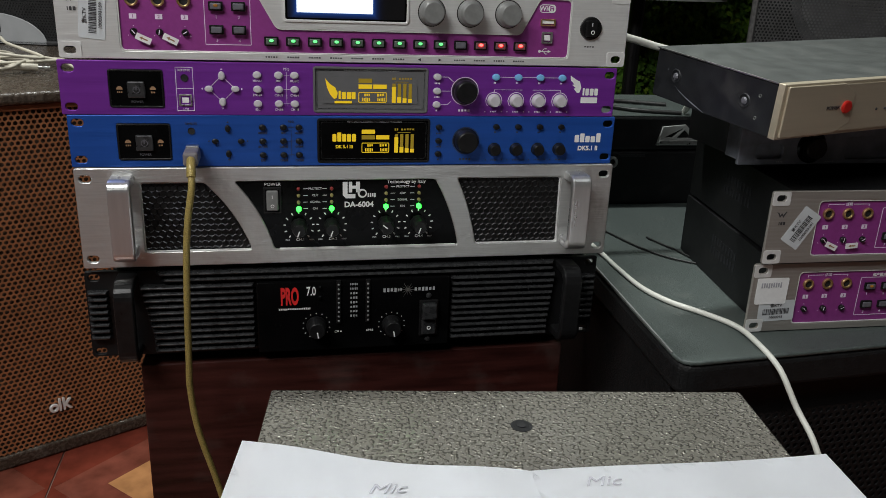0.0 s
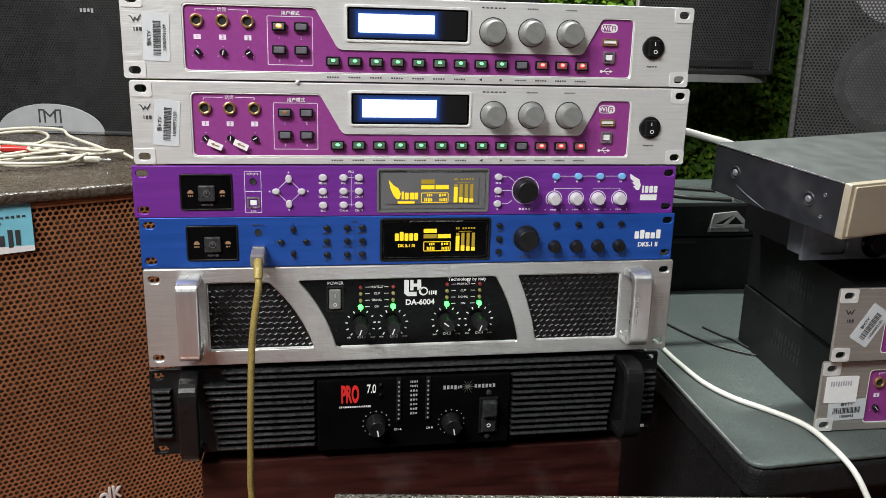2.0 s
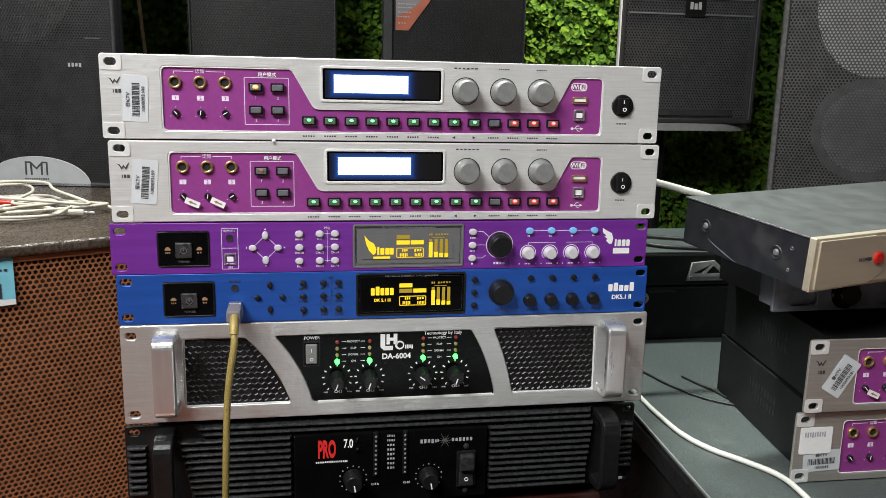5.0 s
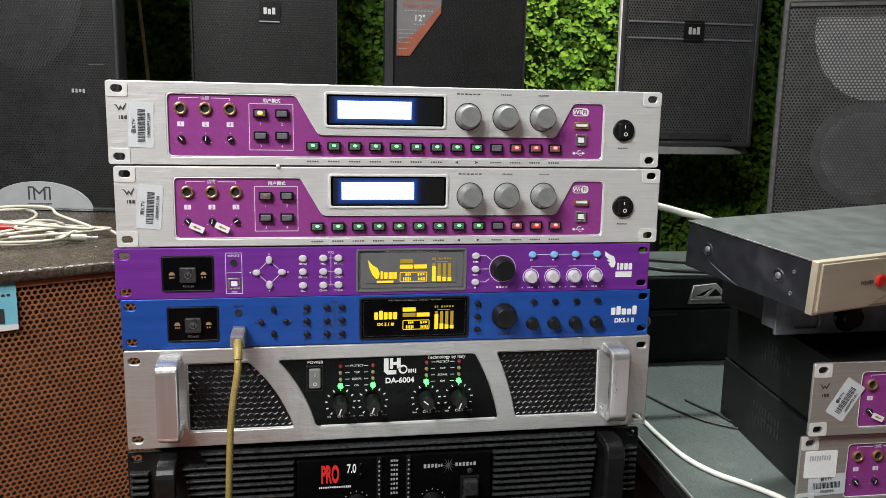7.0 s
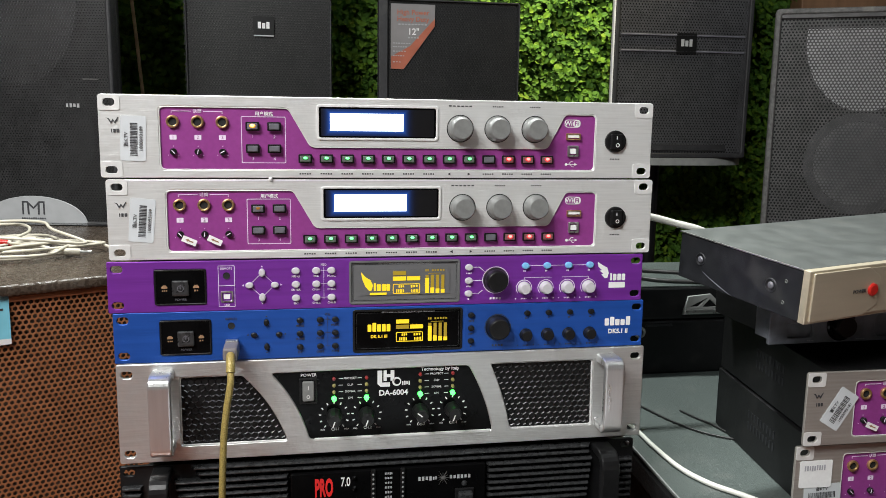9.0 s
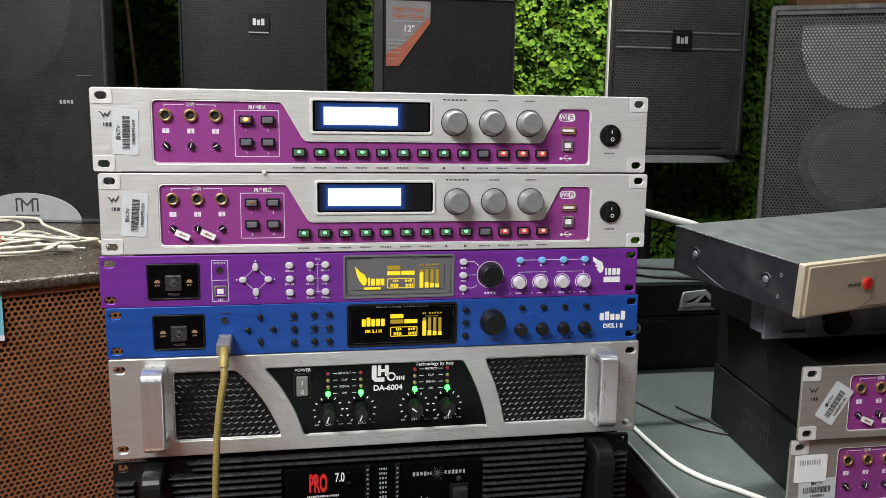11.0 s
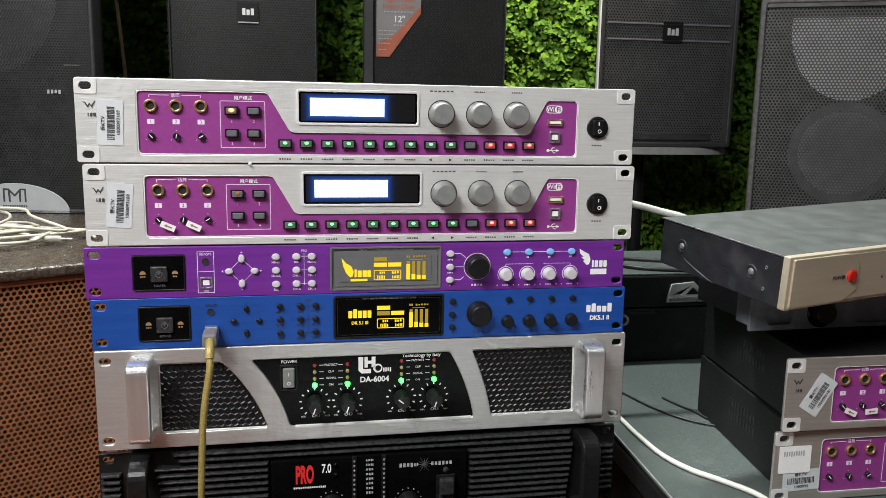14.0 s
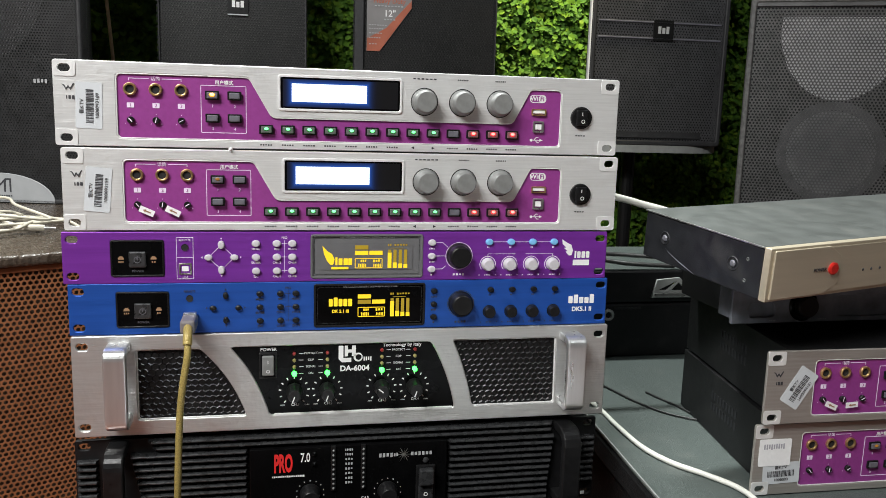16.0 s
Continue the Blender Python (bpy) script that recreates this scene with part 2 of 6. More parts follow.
G_YELLOW = glow("yellow_oled", (1.0, 0.66, 0.01), 1.1)
G_YELLOWDIM = glow("yellow_oled_dim", (1.0, 0.66, 0.01), 0.35)
G_AMBER = glow("amber_led", (1.0, 0.55, 0.12), 5.0)
G_AMBERDIM = glow("amber_led_dim", (1.0, 0.4, 0.02), 0.3)
M_REDLED_OFF = material("red_led_off", (0.25, 0.02, 0.02), 0.3)
M_YELLED_OFF = material("yellow_led_off", (0.28, 0.24, 0.08), 0.3)

# hammered silver paint
def hammered():
    m = bpy.data.materials.new("hammered_paint")
    m.use_nodes = True
    nt = m.node_tree
    L = nt.links.new
    b = nt.nodes["Principled BSDF"]
    co = nt.nodes.new("ShaderNodeTexCoord")
    n = nt.nodes.new("ShaderNodeTexNoise")
    n.inputs["Scale"].default_value = 330
    n.inputs["Detail"].default_value = 0.0
    n.inputs["Distortion"].default_value = 0.15
    L(co.outputs["Object"], n.inputs["Vector"])
    r = nt.nodes.new("ShaderNodeValToRGB")
    r.color_ramp.interpolation = 'EASE'
    r.color_ramp.elements[0].position = 0.47
    r.color_ramp.elements[1].position = 0.80
    L(n.outputs[0], r.inputs[0])
    bp = nt.nodes.new("ShaderNodeBump")
    bp.inputs["Strength"].default_value = 1.0
    bp.inputs["Distance"].default_value = 0.0024
    L(r.outputs[0], bp.inputs["Height"])
    L(bp.outputs[0], b.inputs["Normal"])
    n2 = nt.nodes.new("ShaderNodeTexNoise")
    n2.inputs["Scale"].default_value = 9
    L(co.outputs["Object"], n2.inputs["Vector"])
    mx = nt.nodes.new("ShaderNodeMix")
    mx.data_type = 'RGBA'
    mx.inputs["A"].default_value = (0.17, 0.158, 0.132, 1)
    mx.inputs["B"].default_value = (0.28, 0.268, 0.238, 1)
    L(n2.outputs[0], mx.inputs["Factor"])
    L(mx.outputs["Result"], b.inputs["Base Color"])
    b.inputs["Metallic"].default_value = 0.45
    b.inputs["Roughness"].default_value = 0.21
    return m


M_HAMMER = hammered()


def leaf_material():
    m = bpy.data.materials.new("boxwood_leaf")
    m.use_nodes = True
    nt = m.node_tree
    b = nt.nodes["Principled BSDF"]
    g = nt.nodes.new("ShaderNodeNewGeometry")
    r = nt.nodes.new("ShaderNodeValToRGB")
    e = r.color_ramp.elements
    e[0].color, e[1].color = (0.04, 0.105, 0.014, 1), (0.26, 0.29, 0.03, 1)
    k = e.new(0.5)
    k.color = (0.068, 0.16, 0.018, 1)
    k = e.new(0.68)
    k.color = (0.11, 0.22, 0.016, 1)
    tc = nt.nodes.new("ShaderNodeTexCoord")
    nz = nt.nodes.new("ShaderNodeTexNoise")
    nz.inputs["Scale"].default_value = 11.0
    nz.inputs["Detail"].default_value = 3
    nt.links.new(tc.outputs["Object"], nz.inputs["Vector"])
    mx = nt.nodes.new("ShaderNodeMix")
    mx.inputs[0].default_value = 0.5
    nt.links.new(g.outputs["Random Per Island"], mx.inputs[2])
    nt.links.new(nz.outputs[0], mx.inputs[3])
    nt.links.new(mx.outputs[0], r.inputs[0])
    nt.links.new(r.outputs[0], b.inputs["Base Color"])
    b.inputs["Roughness"].default_value = 0.65
    b.inputs["Specular IOR Level"].default_value = 0.2
    return m


M_LEAF = leaf_material()

# ---------------------------------------------------------------- mesh helpers
CACHE = {}


def link(name, data, mat, parent):
    ob = new(name, data)
    if mat is not None and not data.materials:
        data.materials.append(mat)
    if parent is not None:
        ob.parent = parent
    return ob


def part(name, bm, mat, parent, label="", at=None, smooth=False):
    if isinstance(bm, bmesh.types.BMesh):
        me = bpy.data.meshes.new(name)
        bm.normal_update()
        bm.to_mesh(me)
        bm.free()
        if smooth:
            for p in me.polygons:
                p.use_smooth = True
    else:
        me = bm
        if me.materials and mat is not None and me.materials[0] != mat:
            key = (me.name, mat.name)
            if key not in CACHE:
                CACHE[key] = me.copy()
                CACHE[key].materials.clear()
            me = CACHE[key]
    ob = link(name, me, mat, parent)
    if at is not None:
        ob.location = at
    if label:
        tagged(ob, label=label)
    if parent is not None and name in SMALL_PRINT:
        tagged(ob, kind="stuff")
    return ob


SMALL_PRINT = ("print", "menu_text", "handwriting", "barcode", "digits", "title", "level_caption", "scale", "picture", "maker_mark", "screen_mark", "bracket_line", "pad_lines", "link_line")


def thing(name, label, category, group="", at=(0, 0, 0), turn=0.0, kind=""):
    ob = new(name)
    ob.matrix_world = pose(at[0], at[1], at[2], 0, 0, turn)
    tagged(ob, label=label, category=category, group=group, kind=kind)
    return ob


def box(x0, x1, y0, y1, z0, z1, bev=0.0008, seg=2, bm=None):
    b = bmesh.new()
    r = bmesh.ops.create_cube(b, size=1.0)
    for v in r["verts"]:
        v.co = Vector((x0 + (v.co.x + 0.5) * (x1 - x0), y0 + (v.co.y + 0.5) * (y1 - y0), z0 + (v.co.z + 0.5) * (z1 - z0)))
    if bev:
        bmesh.ops.bevel(b, geom=b.edges[:], offset=bev, segments=seg, affect='EDGES', profile=0.5)
    return merge(bm, b)


def merge(a, b):
    if a is None:
        return b
    me = bpy.data.meshes.new("tmp")
    b.to_mesh(me)
    b.free()
    a.from_mesh(me)
    bpy.data.meshes.remove(me)
    return a


def lathe(profile, seg=24, cx=0.0, cz=0.0, axis='y'):
    """profile: (radius, depth) from the front outwards; the axis runs along y (or z)."""
    b = bmesh.new()
    rings = []
    for r, d in profile:
        ring = []
        for i in range(seg):
            a = 2 * math.pi * i / seg
            if axis == 'y':
                ring.append(b.verts.new((cx + r * math.cos(a), d, cz + r * math.sin(a))))
            else:
                ring.append(b.verts.new((cx + r * math.cos(a), cz + r * math.sin(a), d)))
        rings.append(ring)
    for p, q in zip(rings, rings[1:]):
        for i in range(seg):
            j = (i + 1) % seg
            b.faces.new((p[i], p[j], q[j], q[i]))
    b.faces.new(rings[0])
    b.faces.new(rings[-1][::-1])
    bmesh.ops.recalc_face_normals(b, faces=b.faces[:])
    return b


def curve_mesh(cu):
    ob = bpy.data.objects.new("tmp_curve", cu)
    me = bpy.data.meshes.new_from_object(ob)
    bpy.data.objects.remove(ob)
    return me


def stand_up(me, x=0.0, z=0.0, y=0.0):
    """From the curve's plane to an upright face that looks along -y."""
    n = len(me.vertices)
    co = np.empty(n * 3)
    me.vertices.foreach_get("co", co)
    co = co.reshape(n, 3)
    out = np.stack([co[:, 0] + x, y - co[:, 2], co[:, 1] + z], 1)
    me.vertices.foreach_set("co", out.ravel())
    me.update()
    return me


def shape(loops, depth, y=0.0, bev=0.0):
    """A plate with straight holes: loops of (x, z); its front lies at y, its back at y + depth."""
    cu = bpy.data.curves.new("tmp", 'CURVE')
    cu.dimensions = '2D'
    cu.fill_mode = 'BOTH'
    cu.extrude = max(0.00001, depth / 2 - bev)
    cu.bevel_depth = bev
    cu.offset = -bev
    cu.bevel_resolution = 1
    for lp in loops:
        s = cu.splines.new('POLY')
        s.points.add(len(lp) - 1)
        for p, (x, z) in zip(s.points, lp):
            p.co = (x, z, 0, 1)
        s.use_cyclic_u = True
    me = curve_mesh(cu)
    bpy.data.curves.remove(cu)
    return stand_up(me, 0, 0, y + depth / 2)


def text(s, size, x, z, y=-0.0004, align='CENTER', bold=0.0, wide=1.0, depth=0.0002):
    cu = bpy.data.curves.new("tmp", 'FONT')
    cu.body = s
    cu.size = size * 1.38
    cu.align_x = align
    cu.align_y = 'CENTER'
    cu.extrude = depth / 2
    cu.offset = bold
    cu.resolution_u = 3
    me = curve_mesh(cu)
    bpy.data.curves.remove(cu)
    for v in me.vertices:
        v.co.x *= wide
    return stand_up(me, x, z, y)


def rrect(x0, x1, z0, z1, r, n=4):
    pts = []
    for cx, cz, a0 in ((x1 - r, z1 - r, 0), (x0 + r, z1 - r, 90), (x0 + r, z0 + r, 180), (x1 - r, z0 + r, 270)):
        for i in range(n + 1):
            a = math.radians(a0 + 90 * i / n)
            pts.append((cx + r * math.cos(a), cz + r * math.sin(a)))
    return pts


def circle(cx, cz, r, n=20):
    return [(cx + r * math.cos(2 * math.pi * i / n), cz + r * math.sin(2 * math.pi * i / n)) for i in range(n)]


def fillet(pts, r, n=4):
    """Rounds the corners of a polygon."""
    out = []
    k = len(pts)
    for i in range(k):
        p0, p, p1 = Vector(pts[i - 1]), Vector(pts[i]), Vector(pts[(i + 1) % k])
        d0, d1 = (p0 - p), (p1 - p)
        rr = min(r, d0.length * 0.45, d1.length * 0.45)
        a, b = p + d0.normalized() * rr, p + d1.normalized() * rr
        for j in range(n + 1):
            t = j / n
            q = a * (1 - t) ** 2 + p * 2 * t * (1 - t) + b * t * t
            out.append((q.x, q.y))
    return out


def inset(x0, x1, z0, z1, w, r=0.001):
    """A thin frame line."""
    return [rrect(x0, x1, z0, z1, r), rrect(x0 + w, x1 - w, z0 + w, z1 - w, max(0.0002, r - w))]


def smooth_path(pts, n=8):
    out = []
    P = [Vector(p) for p in pts]
    P = [P[0] * 2 - P[1]] + P + [P[-1] * 2 - P[-2]]
    for i in range(1, len(P) - 2):
        a, b, c, d = P[i - 1:i + 3]
        for j in range(n):
            t = j / n
            out.append(0.5 * ((2 * b) + (c - a) * t + (2 * a - 5 * b + 4 * c - d) * t * t + (3 * b - a - 3 * c + d) * t ** 3))
    out.append(P[-2])
    return out


def tube(pts, r, n=8, res=3):
    cu = bpy.data.curves.new("tmp", 'CURVE')
    cu.dimensions = '3D'
    cu.bevel_depth = r
    cu.bevel_resolution = res
    cu.use_fill_caps = True
    path = smooth_path(pts, n) if n > 1 else [Vector(p) for p in pts]
    s = cu.splines.new('POLY')
    s.points.add(len(path) - 1)
    for p, q in zip(s.points, path):
        p.co = (*q, 1)
    me = curve_mesh(cu)
    bpy.data.curves.remove(cu)
    for p in me.polygons:
        p.use_smooth = True
    return me


def inside(poly, x, z):
    c = False
    j = len(poly) - 1
    for i in range(len(poly)):
        xi, zi = poly[i]
        xj, zj = poly[j]
        if (zi > z) != (zj > z) and x < (xj - xi) * (z - zi) / (zj - zi) + xi:
            c = not c
        j = i
    return c


def perforated(poly, pitch, hole, y=0.0, depth=0.0012, dish=0.0):
    """A sheet of hexagonal cells round open holes, cut to a polygon of (x, z)."""
    xs = [p[0] for p in poly]
    zs = [p[1] for p in poly]
    rows = int((max(zs) - min(zs)) / (pitch * 0.866)) + 2
    cols = int((max(xs) - min(xs)) / pitch) + 2
    R = pitch / math.sqrt(3)
    ang = [math.pi / 6 + math.pi / 3 * i for i in range(6)]
    ca = np.array([math.cos(a) for a in ang])
    sa = np.array([math.sin(a) for a in ang])
    verts, faces = [], []
    base = 0
    for i in range(rows):
        z = min(zs) + i * pitch * 0.866
        for j in range(cols):
            x = min(xs) + (j + 0.5 * (i % 2)) * pitch
            if not inside(poly, x, z):
                continue
            for rad, d in ((R, 0.0), (hole, dish), (hole, dish + depth)):
                for c, s in zip(ca, sa):
                    verts.append((x + rad * c, y + d, z + rad * s))
            for k in range(6):
                m = (k + 1) % 6
                faces.append((base + k, base + m, base + 6 + m, base + 6 + k))
                faces.append((base + 6 + k, base + 6 + m, base + 12 + m, base + 12 + k))
            base += 18
    me = bpy.data.meshes.new("perforated")
    me.from_pydata(verts, [], faces)
    me.update()
    return me


def cached(key, make):
    if key not in CACHE:
        made = make()
        if isinstance(made, bmesh.types.BMesh):
            me = bpy.data.meshes.new("piece")
            made.normal_update()
            made.to_mesh(me)
            made.free()
            made = me
        CACHE[key] = made
    return CACHE[key]


def bars(items, y, depth=0.0002):
    """Unreadable small print: short upright bars in one mesh, rows of (x0, x1, z, height, glyphs)."""
    b = bmesh.new()
    r = random.Random(3)
    for x0, x1, z, h, n in items:
        w = (x1 - x0) / n
        for i in range(n):
            xa = x0 + w * i + w * 0.16
            xb = x0 + w * (i + 1) - w * 0.20
            zz = z + h * 0.12 * (r.random() - 0.5)
            hh = h * (0.75 + 0.25 * r.random())
            vs = [b.verts.new(p) for p in ((xa, y, zz - hh / 2), (xb, y, zz - hh / 2), (xb, y, zz + hh / 2), (xa, y, zz + hh / 2))]
            b.faces.new(vs)
    return b

# ---------------------------------------------------------------- room
FLOOR = -0.35
floor = part("floor", box(-2.2, 2.6, -2.2, 1.9, FLOOR - 0.1, FLOOR - 0.004, 0), M_GROUT, None)
tagged(floor, "polished red tile floor with tan diamonds", "floor", kind="structure")
wall_north = part("wall_north", box(-2.2, 2.6, 1.62, 1.75, FLOOR, 2.3, 0), M_GREENBACK, None)
tagged(wall_north, "wall covered in artificial green boxwood leaves", "wall", kind="structure")
for nm, dims in (("wall_west", (-2.3, -2.2, -2.2, 1.75)), ("wall_east", (2.6, 2.7, -2.2, 1.75)), ("wall_south", (-2.3, 2.7, -2.3, -2.2))):
    w = part(nm, box(dims[0], dims[1], dims[2], dims[3], FLOOR, 2.3, 0), M_WALL, None)
    tagged(w, "plain painted shop wall", "wall", kind="structure")
ceiling = part("ceiling", box(-2.3, 2.7, -2.3, 1.75, 2.3, 2.4, 0), M_CEIL, None)
tagged(ceiling, "plain pale ceiling", "ceiling", kind="structure")
panel = part("wood_panel", box(1.35, 1.9, 1.50, 1.56, FLOOR, 2.0, 0.003), M_WOOD, None)
tagged(panel, "brown wooden wall panel beside the leaf wall", "panel", kind="structure")


def leaf_wall():
    r = np.random.default_rng(5)
    n = 72000
    px = r.uniform(-1.0, 1.75, n)
    pz = r.uniform(-0.1, 1.15, n)
    lump = 0.02 * np.sin(px * 38 + 2 * np.sin(pz * 21)) * np.sin(pz * 43 + px * 7)
    py = 1.585 - r.uniform(0, 0.05, n) + lump
    size = r.uniform(0.0062, 0.0112, n)
    verts, faces = [], []
    for i in range(n):
        yaw, pitch, spin = r.uniform(-0.6, 0.6), r.uniform(-0.9, 0.1), r.uniform(0, 6.28)
        f = Vector((math.sin(yaw) * math.cos(pitch), -math.cos(yaw) * math.cos(pitch), -math.sin(pitch)))
        u = f.orthogonal().normalized()
        v = f.cross(u)
        a = u * math.cos(spin) + v * math.sin(spin)
        c = f.cross(a)
        p = Vector((px[i], py[i], pz[i]))
        s = size[i]
        k = len(verts)
        for da, dc, df in ((-1, 0, 0), (-0.4, 0.72, 0.2), (0.5, 0.68, 0.2), (1, 0, -0.1), (0.5, -0.68, 0.2), (-0.4, -0.72, 0.2), (0.05, 0, -0.02)):
            verts.append(p + a * (da * s) + c * (dc * s) + f * (df * s))
        for q in range(6):
            faces.append((k + q, k + (q + 1) % 6, k + 6))
    me = bpy.data.meshes.new("leaves")
    me.from_pydata(verts, [], faces)
    me.update()
    return me


leaves = part("leaf_wall", leaf_wall(), M_LEAF, None)
tagged(leaves, "dense artificial boxwood leaves covering the wall", "foliage", kind="stuff")

# ---------------------------------------------------------------- desk box under the rack
desk = thing("wooden_cabinet", "dark red mahogany cabinet carrying the stacked rack units", "cabinet", at=(0, 0, 0))
part("top", box(-0.201, 0.212, 0.0265, 0.42, -0.030, -0.0122, 0.002), M_MAHOGANY, desk)
part("front_panel", box(-0.201, 0.212, 0.008, 0.026, FLOOR, -0.0120, 0.0015), M_MAHOGANY, desk)
part("side_panel", box(-0.201, -0.183, 0.0265, 0.418, FLOOR, -0.0365, 0.001), M_MAHOGANY, desk)
part("side_panel", box(0.194, 0.212, 0.0265, 0.418, FLOOR, -0.0365, 0.001), M_MAHOGANY, desk)

# ---------------------------------------------------------------- loudspeakers


def slab(outline, z0, z1, bev):
    b = bmesh.new()
    lo = [b.verts.new((x, y, z0)) for x, y in outline]
    hi = [b.verts.new((x, y, z1)) for x, y in outline]
    b.faces.new(hi)
    b.faces.new(lo[::-1])
    for i in range(len(outline)):
        j = (i + 1) % len(outline)
        b.faces.new((lo[i], lo[j], hi[j], hi[i]))
    bmesh.ops.recalc_face_normals(b, faces=b.faces[:])
    if bev:
        bmesh.ops.bevel(b, geom=b.edges[:], offset=bev, segments=3, affect='EDGES', profile=0.5)
    return b


def loudspeaker(name, label, w, h, d, at, turn, grille_mat, case_mat, pitch, hole, rim=0.016, group="", taper=0.05, frame_mat=None):
    """Origin: bottom left of the front, which looks along -y."""
    sp = thing(name, label, "loudspeaker", group, at, turn)
    part("cabinet", slab([(0, 0.030), (w, 0.030), (w - taper, d), (taper, d)], 0, h, 0.005), case_mat, sp)
    fr = shape([rrect(0, w, 0, h, 0.008), rrect(rim, w - rim, rim, h - rim, 0.004)], 0.0295, 0.0, 0.003)
    part("front_frame", fr, frame_mat or case_mat, sp)
    g = perforated([(rim - 0.004, rim - 0.004), (w - rim + 0.004, rim - 0.004), (w - rim + 0.004, h - rim + 0.004), (rim - 0.004, h - rim + 0.004)], pitch, hole, 0.007)
    part("grille", g, grille_mat, sp, "perforated steel grille")
    part("foam", box(rim + 0.001, w - rim - 0.001, 0.0285, 0.0298, rim + 0.001, h - rim - 0.001, 0), M_FOAM, sp)
    return sp


def badge(sp, x, z, w, h, mat=M_LOGOGREY, bars_mat=M_WHITE):
    b = part("badge", shape([rrect(x - w / 2, x + w / 2, z - h / 2, z + h / 2, 0.002)], 0.003, 0.003, 0.0005), M_BLACK, sp, "black maker's badge with pale marks")
    for k in (-1, 0, 1):
        part("mark", box(x + w * (0.2 * k - 0.075), x + w * (0.2 * k + 0.075), 0.0022, 0.0028, z - h * 0.14, z + h * (0.2 if k else 0.14), 0.0003), mat, b)
    return b


# big tan floor speaker
tan = thing("subwoofer", "large brown speaker with a tan perforated grille", "loudspeaker", at=(-0.706, 0.238, FLOOR), turn=28.3)
TW, TH = 0.56, 0.522
part("cabinet", box(0.0, TW, 0.022, 0.95, 0.0, TH - 0.0105, 0.004), M_BROWNCASE, tan)
part("top", box(-0.012, TW + 0.012, -0.008, 0.96, TH - 0.0100, TH + 0.006, 0.005, 3), M_BROWNCASE, tan, "worn dark brown top")
part("plinth", box(0.0, TW, 0.0, 0.021, 0.0, 0.02, 0.003), M_BROWNCASE, tan)
part("grille", perforated([(0.0, 0.02), (TW, 0.02), (TW, TH - 0.017), (0.0, TH - 0.017)], 0.0075, 0.0031, 0.004), M_TANGRILLE, tan, "tan perforated steel grille")
part("trim", box(0.0, TW, 0.001, 0.02, TH - 0.0185, TH - 0.0110, 0.001), M_TANGRILLE, tan)
bd = part("badge", shape([circle(0.353, 0.047, 0.0065), circle(0.353, 0.047, 0.003)], 0.004, 0.0, 0.0004), M_ALU_PAD, tan, "silver letter badge", at=(0, 0, 0.027))
part("mark", shape([[(0.3595, 0.0410), (0.3625, 0.0410), (0.3625, 0.0600), (0.3595, 0.0600)]], 0.004, 0.0), M_ALU_PAD, bd)
part("mark", shape([[(0.3650, 0.0410), (0.3680, 0.0410), (0.3680, 0.0470), (0.3740, 0.0410), (0.3780, 0.0410), (0.3705, 0.0490), (0.3770, 0.0570), (0.3730, 0.0570), (0.3680, 0.0510), (0.3680, 0.0600), (0.3650, 0.0600)]], 0.004, 0.0), M_ALU_PAD, bd)
# printed card hung on the tan grille
card = part("promo_card", shape([rrect(0.0, 0.088, 0.0, 0.062, 0.001)], 0.0006, 0.0), M_BLUECARD, None)
card.matrix_world = pose(-0.706, 0.238, FLOOR, 0, 0, 28.3) @ pose(0.208, -0.0005, 0.450)
tagged(card, "light blue printed card taped to the tan grille", "card")
part("print", bars([(0.008, 0.05, 0.054, 0.005, 5), (0.006, 0.082, 0.046, 0.003, 12), (0.01, 0.03, 0.039, 0.004, 1), (0.036, 0.056, 0.039, 0.004, 1)], -0.0006), M_DARKPRINT, card)
part("picture", bars([(0.02, 0.034, 0.018, 0.02, 1), (0.035, 0.046, 0.020, 0.024, 1), (0.047, 0.056, 0.016, 0.018, 1), (0.057, 0.074, 0.02, 0.024, 2)], -0.0007), M_DARKPRINT, card)
part("picture", shape([[(0.0, 0.0), (0.088, 0.0), (0.088, 0.007), (0.0, 0.012)]], 0.0002, -0.0005), M_WHITE, card)

# tall speaker behind the tan one, on its top
mw, mh = 0.385, 0.66
mart = loudspeaker("speaker_cabinet", "black two-way speaker standing on the brown subwoofer", mw, mh, 0.30, (-0.795, 1.005, FLOOR + 0.528), -12, M_GRILLE_M, M_CABINET, 0.0056, 0.0017, 0.009, taper=0.11)
part("woofer_cone", lathe([(0.012, 0.030), (0.13, 0.0278), (0.135, 0.0265), (0.14, 0.0280)], 40, mw / 2, 0.17), M_CONE, mart, "dark paper woofer cone")
part("horn_plate", shape([[(0.200 + 0.120 * math.cos(math.radians(a)), 0.430 + 0.165 * math.sin(math.radians(a))) for a in range(0, 360, 10)]], 0.002, 0.0095), M_CONE_R, mart, "grey horn plate behind the grille")
part("baffle_edge", box(0.325, 0.355, 0.0055, 0.0068, 0.2765, 0.2785, 0.0004), M_FRAME_R, mart)
lx = 0.219
lb = part("logo_plate", shape([[(lx + 0.104 * math.cos(math.radians(a)), 0.002 + 0.055 * math.sin(math.radians(a))) for a in range(0, 181, 9)]], 0.003, 0.0, 0.0006), M_LOGOGREY, mart, "grey half-round maker's plate")
